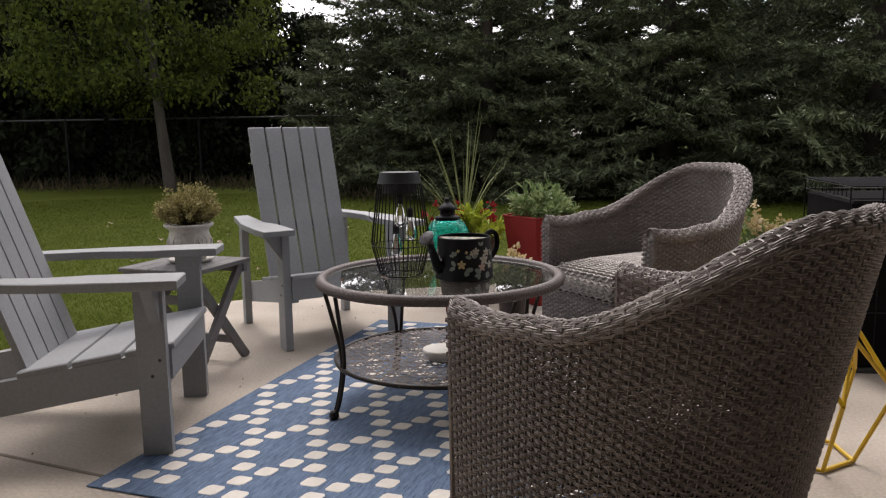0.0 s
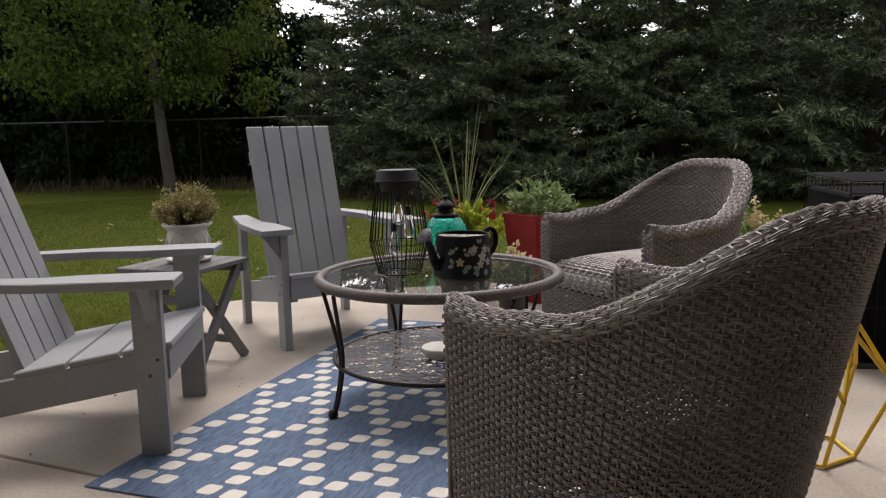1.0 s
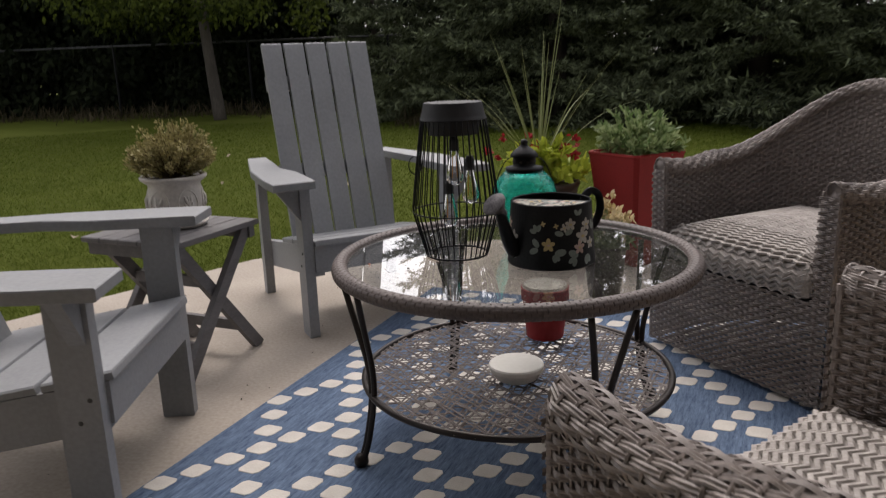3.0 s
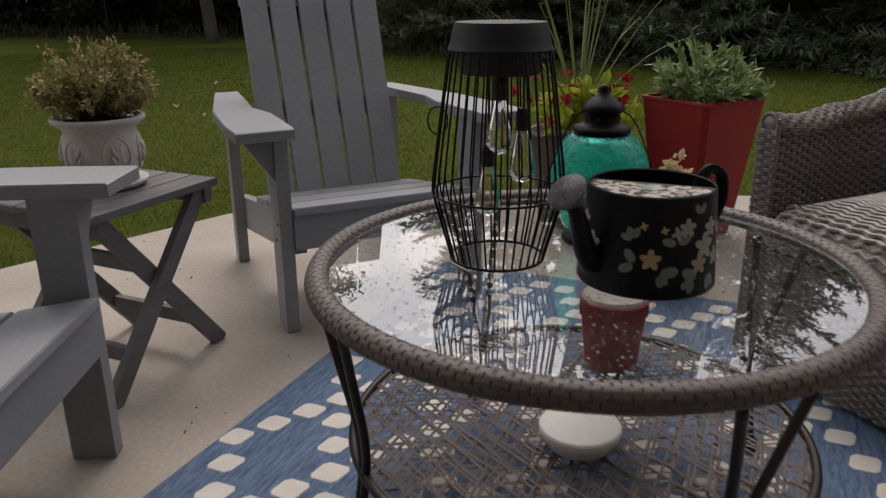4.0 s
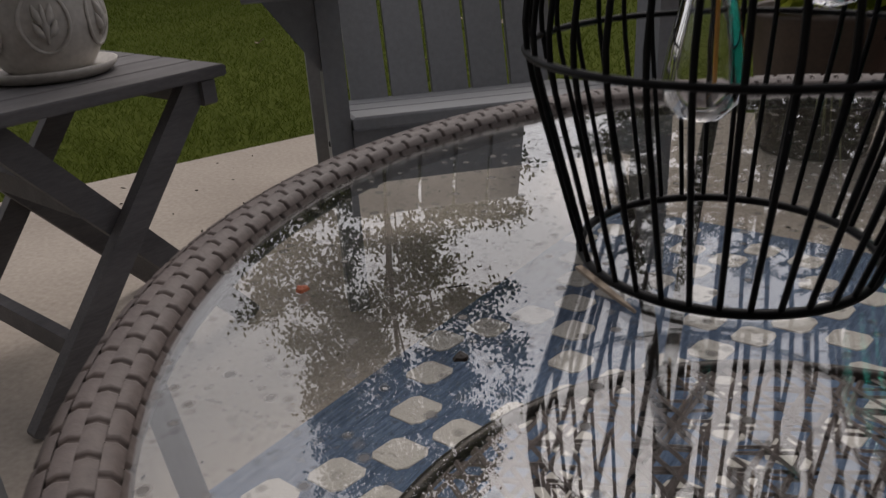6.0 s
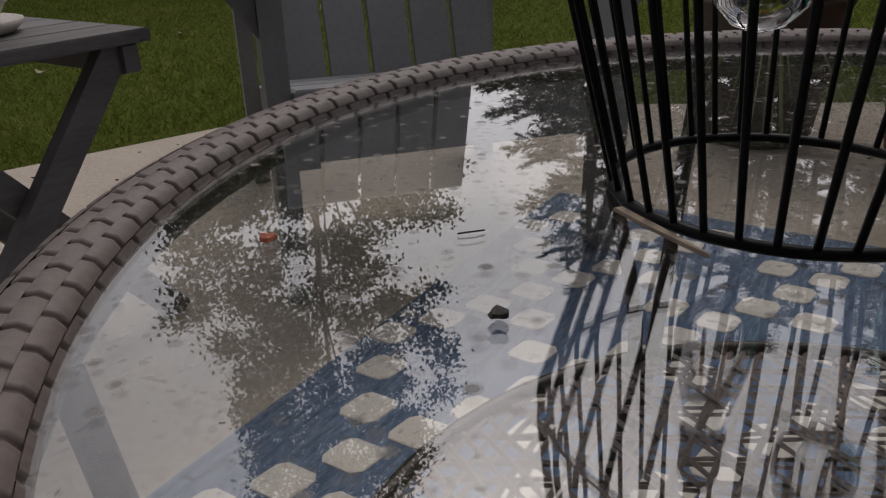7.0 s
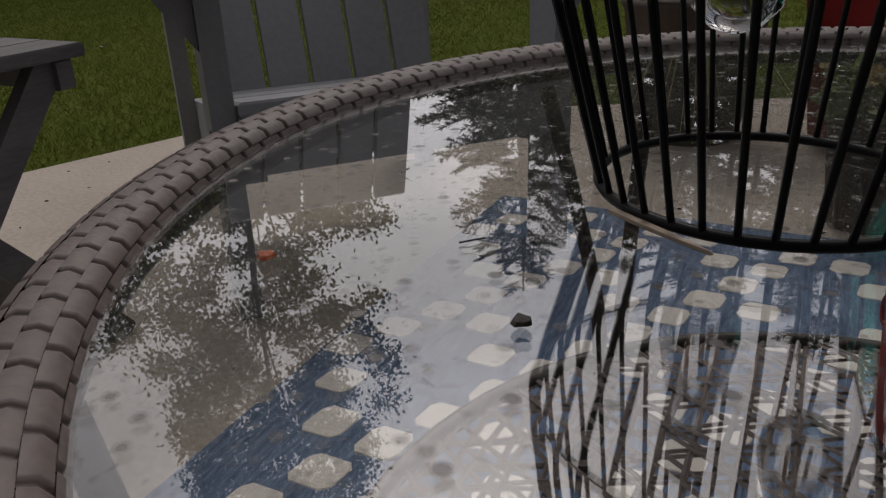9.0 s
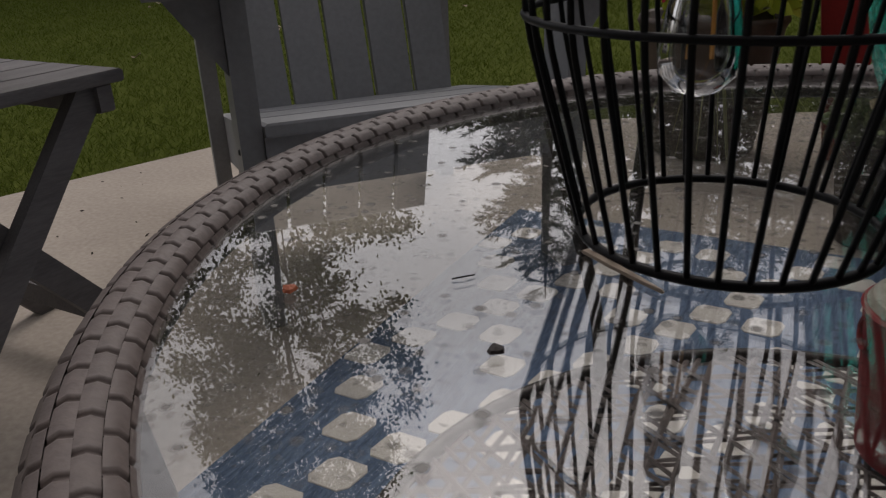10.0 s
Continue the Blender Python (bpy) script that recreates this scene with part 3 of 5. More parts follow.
def white_pot():
    ob = thing("flower_pot", pose(-1.066, 3.040, 0.458) @ Matrix.Scale(0.92, 4), "antique white glazed pot with leaf relief, on the folding table", "plant pot")
    prof = [(0.0, 0.012), (0.062, 0.012), (0.07, 0.02), (0.088, 0.05), (0.098, 0.085), (0.096, 0.115), (0.088, 0.145), (0.090, 0.155), (0.104, 0.166), (0.112, 0.172), (0.114, 0.180), (0.110, 0.184), (0.098, 0.182), (0.085, 0.165), (0.0, 0.160)]
    Build().lathe(prof, 56).done("body", WHITE_GLAZE, ob, smooth=True)
    Build().lathe([(0, 0.002), (0.088, 0.002), (0.1, 0.012), (0.103, 0.02), (0.098, 0.02), (0.088, 0.011), (0, 0.011)], 48).done("saucer", WHITE_GLAZE, ob, smooth=True)
    Build().lathe([(0.0, 0.172), (0.05, 0.174), (0.094, 0.170)], 32).done("soil", SOIL, ob)
    for k in range(6):
        a = k * math.pi / 3 + 0.35
        rel = Build()
        def on(da, z):
            r = 0.0975 - 5.0 * (z - 0.092) ** 2 + 0.001
            return (r * math.cos(a + da), r * math.sin(a + da), z)
        loop = [on(0.36 * math.cos(q), 0.092 + 0.046 * math.sin(q)) for q in np.linspace(0, 2 * math.pi, 24, endpoint=False)]
        rel.tube(loop, 0.003, 6, closed=True)
        for d0, z0, d1, z1 in ((0, 0.06, 0, 0.118), (0, 0.07, 0.16, 0.095), (0, 0.07, -0.16, 0.095), (0, 0.085, 0.13, 0.118), (0, 0.085, -0.13, 0.118)):
            p = spline([on(d0, z0), on((d0 + d1) / 2 * 1.2, (z0 + z1) / 2 - 0.003), on(d1, z1)], 7)
            rel.tube(p, np.array([0.002, 0.004, 0.006, 0.0065, 0.006, 0.004, 0.0015]), 6)
        rel.done("relief", WHITE_GLAZE, ob, smooth=True)
    rng = np.random.default_rng(11)
    bushy(ob, rng, 0, (0, 0, 0.165), (0.148, 0.148, 0.19), SAGE, (0.013, 0.007), SAGE_STEM, stems=150, per=64, up=0.75)


white_pot()

# ---- round glass table ----
TC = (0.033, 2.545)


def coffee_table():
    ob = thing("coffee_table", pose(TC[0], TC[1], 0), "round glass-topped patio table with woven rim, standing on the rug", "table")
    TOP = 0.479
    prof = spline([(0.414, TOP - 0.006), (0.416, TOP + 0.001), (0.421, TOP + 0.006), (0.431, TOP + 0.0085), (0.441, TOP + 0.006), (0.4475, TOP - 0.002), (0.4495, TOP - 0.010), (0.447, TOP - 0.018), (0.438, TOP - 0.023)], 40)
    ds = np.concatenate([[0], np.cumsum(np.linalg.norm(np.diff(prof, axis=0), axis=1))])
    Build().lathe(np.array(prof) - np.array([[0.0011, 0.0015]]), 96).done("rim_core", WICKER_RIM, ob, smooth=True)

    def P(u, row):
        s = row * ds[-1]
        r, z = np.interp(s, ds, prof[:, 0]), np.interp(s, ds, prof[:, 1])
        r2, z2 = np.interp(s + 0.002, ds, prof[:, 0]), np.interp(s + 0.002, ds, prof[:, 1])
        r1, z1 = np.interp(s - 0.002, ds, prof[:, 0]), np.interp(s - 0.002, ds, prof[:, 1])
        tr, tz = r2 - r1, z2 - z1
        l = math.hypot(tr, tz) + 1e-9
        tr, tz = tr / l, tz / l
        a = u * 2 * math.pi
        ca, sa = np.cos(a), np.sin(a)
        return (np.stack([r * ca, r * sa, np.full_like(a, z)], 1), np.stack([-tz * ca, -tz * sa, np.full_like(a, tr)], 1), np.stack([tr * ca, tr * sa, np.full_like(a, tz)], 1))

    def Q(u, row):
        p, nrm, ac = P(u, row)
        return p, -nrm if row < -1 else nrm, ac

    w = Build()
    weave(w, Q, 250, [(k + 0.5) / 9 for k in range(9)], 0.0043, 0.0012, seg=10, bulge=0.34, tuck=True)
    tagged(w.done("woven_rim", WICKER_RIM, ob, smooth=True), kind="stuff")
    g = Build()
    R = 0.417
    g.lathe([(0.0, TOP - 0.005), (R - 0.001, TOP - 0.005), (R, TOP - 0.004), (R, TOP - 0.001), (R - 0.001, TOP), (0.0, TOP)], 96)
    gl = g.done("glass_top", TABLE_GLASS, ob, "clear glass pane with dust")
    gl.visible_shadow = False
    Build().tube([(0.425 * math.cos(a), 0.425 * math.sin(a), TOP - 0.017) for a in np.linspace(0, 2 * math.pi, 72, endpoint=False)], 0.008, 8, closed=True).done("ring_frame", METAL_BROWN, ob, smooth=True)
    # legs: two rods that meet in one foot
    for k in range(4):
        a = math.radians(209 + 90 * k)
        rad, tan = np.array((math.cos(a), math.sin(a), 0)), np.array((-math.sin(a), math.cos(a), 0))
        leg = new("leg")
        leg.parent = ob
        for s in (-1, 1):
            rr = Build()
            pts = spline([rad * 0.425 + tan * s * 0.055 + (0, 0, TOP - 0.03), rad * 0.408 + tan * s * 0.036 + (0, 0, 0.36), rad * 0.388 + tan * s * 0.016 + (0, 0, 0.25), rad * 0.387 + tan * s * 0.009 + (0, 0, 0.17), rad * 0.405 + tan * s * 0.008 + (0, 0, 0.07), rad * 0.425 + tan * s * 0.006 + (0, 0, 0.012)], 26)
            rr.tube(pts, 0.0075, 8).done("rod", METAL_BROWN, leg, smooth=True)
        Build().lathe([(0.0, 0.0), (0.014, 0.001), (0.018, 0.008), (0.017, 0.018), (0.010, 0.028), (0.0, 0.03)], 16, at=tuple(rad * 0.425 + np.array((0, 0, 0.0075)))).done("foot", METAL_BROWN, leg, smooth=True)
    # lower shelf of crossing cane
    sh = new("shelf")
    sh.parent = ob
    SZ, SR = 0.178, 0.388
    Build().tube([(SR * math.cos(a), SR * math.sin(a), SZ) for a in np.linspace(0, 2 * math.pi, 72, endpoint=False)], 0.0085, 8, closed=True).done("shelf_ring", METAL_BROWN, sh, smooth=True)
    cane = Build()
    rng = random.Random(8)
    for d in range(3):
        a = math.radians(60 * d + 12)
        ca, sa = math.cos(a), math.sin(a)
        q = -SR + 0.012
        i = 0
        while q < SR - 0.005:
            h = math.sqrt(max(SR * SR - q * q, 0))
            jit = rng.uniform(-0.05, 0.05)
            nseg = max(4, int(h / 0.02))
            ts = np.linspace(-h, h, nseg)
            qq = q + ts * jit
            z = SZ + 0.002 * np.cos(ts / 0.03 * math.pi + i * math.pi + d) + (d - 1) * 0.0015
            pts = np.stack([ts * ca - qq * sa, ts * sa + qq * ca, z], 1)
            cane.tube(pts, 0.0030, 4, flat=0.5, cap=False)
            i += 1
            q += (0.010 if i % 2 else 0.024) * rng.uniform(0.9, 1.1)
    tagged(cane.done("cane", WICKER_RIM, sh, "brown open cane lattice"), kind="stuff")
    return ob


coffee_table()
TZ = 0.4795


def wire_lantern():
    ob = thing("wire_lantern", pose(-0.109, 2.551, TZ), "black wire cage lantern with hanging clear bulbs on the glass table", "lantern")
    prof = spline([(0.0765, 0.003), (0.091, 0.056), (0.1055, 0.113), (0.1035, 0.15), (0.092, 0.24), (0.0785, 0.338)], 18)
    for k in range(36):
        a = k * math.pi / 18
        Build().tube(np.stack([prof[:, 0] * math.cos(a), prof[:, 0] * math.sin(a), prof[:, 1]], 1), 0.0016, 6).done("wire", BLACK_METAL, ob, smooth=True)
    for r, z, q in ((0.0765, 0.003, 0.0026), (0.1062, 0.113, 0.002), (0.079, 0.336, 0.002)):
        Build().tube([(r * math.cos(a), r * math.sin(a), z) for a in np.linspace(0, 2 * math.pi, 64, endpoint=False)], q, 6, closed=True).done("hoop", BLACK_METAL, ob, smooth=True)
    Build().lathe([(0.0, 0.300), (0.060, 0.300), (0.062, 0.304), (0.064, 0.334), (0.0785, 0.335), (0.080, 0.338), (0.0775, 0.345), (0.0715, 0.371), (0.070, 0.376), (0.0, 0.3755)], 64).done("cap", BLACK_PLASTIC, ob, "matt black cap", smooth=False)
    for x, y, zt, L in ((0.002, -0.020, 0.262, 0.085), (0.037, 0.004, 0.212, 0.085), (-0.018, 0.022, 0.150, 0.085)):
        bulb = new("bulb")
        bulb.parent = ob
        bulb.location = (x, y, 0)
        Build().tube([(0, 0, 0.301), (0.001, 0, zt + 0.03)], 0.0022, 6).done("cord", BLACK_PLASTIC, bulb)
        Build().lathe([(0, zt + 0.035), (0.008, zt + 0.034), (0.0115, zt + 0.026), (0.0115, zt + 0.005), (0.013, zt), (0, zt)], 20).done("socket", BLACK_PLASTIC, bulb)
        shape = [(0.0095, zt), (0.0125, zt - 0.015), (0.0185, zt - 0.04), (0.0215, zt - 0.060), (0.0200, zt - 0.072), (0.012, zt - L + 0.004), (0.0, zt - L)]
        inner = [(max(r - 0.0008, 0.0), z + (0.0008 if r < 0.02 and z < zt - 0.07 else 0.0)) for r, z in shape[::-1]]
        Build().lathe(shape + inner, 28).done("glass", BULB_GLASS, bulb, "clear bulb glass", smooth=True).visible_shadow = False
        fl = Build()
        for s in (-1, 1):
            fl.tube([(s * 0.004, 0, zt - 0.012), (s * 0.006, 0, zt - 0.065)], 0.0012, 5)
        fl.done("filament", FILAMENT, bulb)
    lp = [(-0.098 - 0.016 * math.sin(q), 0.004, 0.225 + 0.022 * math.cos(q)) for q in np.linspace(0, 2 * math.pi, 18)]
    Build().tube(lp, 0.0014, 5).done("hook", BLACK_METAL, ob)


wire_lantern()


def teal_lantern():
    ob = thing("glass_lantern", pose(0.060, 2.658, TZ), "teal crackle glass jar lantern with black metal lid on the table", "lantern")
    Build().lathe([(0.0, 0.0), (0.058, 0.0), (0.060, 0.006), (0.056, 0.016), (0.0, 0.016)], 40).done("base", BLACK_METAL, ob, smooth=True)
    Build().lathe([(0.0, 0.017), (0.050, 0.017), (0.060, 0.03), (0.074, 0.065), (0.082, 0.10), (0.0835, 0.128), (0.078, 0.155), (0.063, 0.178), (0.050, 0.190), (0.047, 0.190), (0.060, 0.175), (0.075, 0.152), (0.080, 0.127), (0.079, 0.10), (0.071, 0.066), (0.057, 0.033), (0.047, 0.021), (0.0, 0.021)], 48).done("jar", TEAL_GLASS, ob, smooth=True)
    Build().lathe([(0.0, 0.187), (0.046, 0.188), (0.048, 0.196), (0.048, 0.201), (0.032, 0.205), (0.029, 0.208), (0.029, 0.225), (0.035, 0.228), (0.036, 0.232), (0.030, 0.240), (0.018, 0.250), (0.011, 0.255), (0.008, 0.260), (0.010, 0.265), (0.006, 0.271), (0.0, 0.272)], 40).done("lid", BLACK_METAL, ob, smooth=True)
    for k in range(10):
        a = k * math.pi / 5
        Build().lathe([(0.0, 0.001), (0.004, 0.0)], 8).done("vent", SEED, ob).matrix_local = Matrix.Translation((0.0295 * math.cos(a), 0.0295 * math.sin(a), 0.216)) @ pose(0, 0, 0, 0, 90, math.degrees(a))
    for s in (-1, 1):
        p = spline([(s * 0.032, 0, 0.228), (s * 0.052, -0.01, 0.212), (s * 0.075, -0.02, 0.16), (s * 0.095, -0.03, 0.10)], 14)
        Build().tube(p, 0.0013, 5).done("bail", BLACK_METAL, ob)


teal_lantern()


def watering_can():
    ob = thing("watering_can", pose(0.122, 2.485, TZ), "black tin watering can painted with pale flowers on the table", "watering can")
    R, R2, H = 0.104, 0.094, 0.147
    Build().lathe([(0.0, 0.0), (R - 0.002, 0.0), (R, 0.003), (R2, H), (R2 - 0.002, H + 0.002), (R2 - 0.004, H), (R - 0.004, 0.004), (0.0, 0.004)], 64).done("body", BLACK_METAL, ob, smooth=False)
    # flat half lid, set a little below the rim
    a = np.linspace(math.radians(-205), math.radians(-5), 40)
    rim = [( (R2 - 0.003) * math.cos(q), (R2 - 0.003) * math.sin(q)) for q in a]
    Build().slab(rim, H - 0.006, H - 0.003, edge=0.0008).done("half_lid", BLACK_METAL, ob)
    sp = Build()
    pts = spline([(-0.084, -0.052, 0.035), (-0.098, -0.068, 0.065), (-0.108, -0.080, 0.103), (-0.117, -0.090, 0.134)], 14)
    sp.tube(pts, np.linspace(0.019, 0.011, 14), 14).done("spout", BLACK_METAL, ob, smooth=True)
    d = Vector((-0.55, -0.55, 0.75)).normalized()
    rose = Build().lathe([(0.010, -0.030), (0.013, -0.012), (0.0285, 0.006), (0.030, 0.010), (0.0275, 0.013), (0.0, 0.016)], 28).done("rose", DUSTY_BLACK, ob, "dusty black sprinkler head", smooth=True)
    rose.matrix_local = Matrix.Translation((-0.124, -0.095, 0.150)) @ d.to_track_quat("Z", "Y").to_matrix().to_4x4()
    hd = Build()
    ang = math.radians(32)
    hp = spline([(0.091, 0, 0.128), (0.099, 0, 0.147), (0.117, 0, 0.156), (0.138, 0, 0.142), (0.142, 0, 0.105), (0.124, 0, 0.072), (0.0985, 0, 0.060)], 30)
    hp = np.stack([hp[:, 0] * math.cos(ang), hp[:, 0] * math.sin(ang), hp[:, 2]], 1)
    hd.tube(hp, 0.0095, 8, flat=0.25).done("handle", BLACK_METAL, ob, smooth=True)

    def petal(build, az, z, size, turn, length=1.0, lift=0.0008):
        pts = []
        for q in np.linspace(0, 2 * math.pi, 10, endpoint=False):
            x, y = size * length * math.cos(q), size * 0.62 * math.sin(q)
            x, y = x * math.cos(turn) - y * math.sin(turn), x * math.sin(turn) + y * math.cos(turn)
            zz = z + y
            r = R + (R2 - R) * zz / H + lift
            pts.append((r * math.cos(az + x / r), r * math.sin(az + x / r), zz))
        build.add(pts, [tuple(range(10))])

    def bloom(az, z, s, mat, n=5, heart=YOLK):
        s = s * 0.74
        b2 = Build()
        for k in range(n):
            t = k * 2 * math.pi / n + 0.3
            petal(b2, az + math.cos(t) * s * 0.55 / R, z + math.sin(t) * s * 0.55, s * 0.55, t, lift=0.0008 + 0.0002 * (k % 3))
        b2.done("painted_flower", mat, ob)
        b3 = Build()
        petal(b3, az, z, s * 0.28, 0, lift=0.0018)
        b3.done("flower_heart", heart, ob)

    def spray(az, z, s, turns, mat):
        s = s * 0.72
        b2 = Build()
        for k, t in enumerate(turns):
            petal(b2, az + math.cos(t) * s / R, z + math.sin(t) * s, s * 0.8, t, 1.0, 0.0006 + 0.0001 * k)
        b2.done("painted_leaf", mat, ob)

    D = math.radians
    bloom(D(-95), 0.060, 0.020, YOLK, 5, PEACH)
    bloom(D(-46), 0.075, 0.026, CREAM)
    bloom(D(-52), 0.050, 0.020, PEACH)
    bloom(D(-38), 0.100, 0.020, CREAM)
    bloom(D(-65), 0.105, 0.018, CREAM)
    bloom(D(-74), 0.098, 0.013, CREAM, 4)
    bloom(D(-30), 0.055, 0.018, CREAM)
    bloom(D(-150), 0.07, 0.022, CREAM)
    bloom(D(-165), 0.10, 0.018, PEACH)
    bloom(D(-85), 0.103, 0.008, YOLK, 4)
    bloom(D(-102), 0.108, 0.008, YOLK, 4)
    for az, z, s, tt in ((-107, 0.052, 0.020, (3.6, 2.2)), (-88, 0.040, 0.016, (4.9, 5.4)), (-70, 0.045, 0.024, (3.3, 5.8)), (-74, 0.083, 0.018, (2.9, 0.4)), (-110, 0.088, 0.015, (1.2, 2.0, 2.9)), (-40, 0.033, 0.02, (4.7, 5.3)), (-25, 0.085, 0.018, (0.5, 1.4)), (-58, 0.030, 0.018, (4.4, 3.7)), (-140, 0.045, 0.02, (4.2, 3.2)), (-52, 0.122, 0.014, (1.0, 2.2))):
        spray(D(az), z, s, tt, SAGE_PAINT)
    # painted flowers on the half lid
    rng = random.Random(4)
    for mat, cnt in ((CREAM, 70), (YOLK, 14), (SAGE_PAINT, 34), (PEACH, 12)):
        bb = Build()
        done_ = 0
        while done_ < cnt:
            x, y = rng.uniform(-0.088, 0.088), rng.uniform(-0.088, 0.088)
            if math.hypot(x, y) > 0.082 or (x * math.cos(D(75)) + y * math.sin(D(75))) > 0.0:
                continue
            s, t = rng.uniform(0.004, 0.010), rng.uniform(0, 6.3)
            zz = H - 0.0026 + 0.00012 * rng.random() * 6
            bb.add([(x + s * math.cos(q) * math.cos(t) - 0.6 * s * math.sin(q) * math.sin(t), y + s * math.cos(q) * math.sin(t) + 0.6 * s * math.sin(q) * math.cos(t), zz) for q in np.linspace(0, 6.283, 9)[:-1]], [tuple(range(8))])
            done_ += 1
        bb.done("painted_lid_flower", mat, ob)["kind"] = "stuff"


watering_can()


def small_table_things():
    dish = thing("candle_dish", pose(0.036, 2.464, 0.184), "round white ceramic candle dish on the cane shelf", "dish")
    Build().lathe([(0.0, 0.0), (0.045, 0.0), (0.052, 0.004), (0.066, 0.026), (0.068, 0.036), (0.066, 0.040), (0.062, 0.041), (0.0, 0.0415)], 40).done("bowl", WHITE_WAX, dish, smooth=False)
    tin = thing("candle_bucket", pose(0.113, 2.766, 0.184), "small red tin bucket with a pale patterned lid on the shelf", "bucket")
    Build().lathe([(0.0, 0.0), (0.050, 0.0), (0.052, 0.003), (0.066, 0.138), (0.068, 0.140), (0.066, 0.142), (0.0, 0.142)], 40).done("pail", RED_TIN, tin, smooth=False)
    Build().lathe([(0.0, 0.150), (0.060, 0.149), (0.064, 0.143), (0.0, 0.1425)], 36).done("lid", CREAM, tin, "cream patterned lid")
    for s in (-1, 1):
        Build().tube([(s * 0.064, 0.012 * math.cos(q), 0.118 + 0.014 * math.sin(q)) for q in np.linspace(0, 6.28, 14)], 0.0022, 5).done("ear", RED_TIN, tin)
    rng = random.Random(2)

    def crumb(x, y, s, mat, label, cat):
        bb = Build()
        bb.lathe([(0.0, -0.45 * s), (0.6 * s, -0.3 * s), (s, 0.0), (0.8 * s, 0.35 * s), (0.0, 0.5 * s)], 8)
        v = bb.v[0]
        bb.v[0] = v * (1 + 0.25 * np.sin(v[:, :1] * 900 + v[:, 1:2] * 700))
        return tagged(bb.done("seed", mat), label, cat)

    o = crumb(0, 0, 0.0036, SEED, "dark dry seed lying on the glass", "seed")
    o.matrix_world = pose(-0.213, 2.409, TZ + 0.002, 0, 0, 20)
    o = crumb(0, 0, 0.0038, RED_SEED, "small orange bud lying on the glass", "bud")
    o.matrix_world = pose(-0.314, 2.451, TZ + 0.002, 0, 0, 70)
    tw = Build().tube(spline([(-0.006, 0, 0.0006), (0, 0.001, 0.0009), (0.005, 0.003, 0.0006)], 6), 0.0004, 5).done("twig", SEED)
    tw.matrix_world = pose(-0.236, 2.475, TZ, 0, 0, 15)
    tagged(tw, "tiny dry twig on the glass", "twig")
    st = Build()
    st.slab([(0, -0.0020), (0.02, -0.0023), (0.044, -0.0014), (0.056, -0.0003), (0.056, 0.0004), (0.042, 0.0013), (0.02, 0.0021), (0, 0.0017)], 0.0004, 0.0022, edge=0.0006)
    blade = st.done("dry_straw", STRAW)
    blade.matrix_world = pose(-0.181, 2.512, TZ, 0, 0, -51)
    tagged(blade, "pale flat dry straw lying on the glass", "straw")


small_table_things()


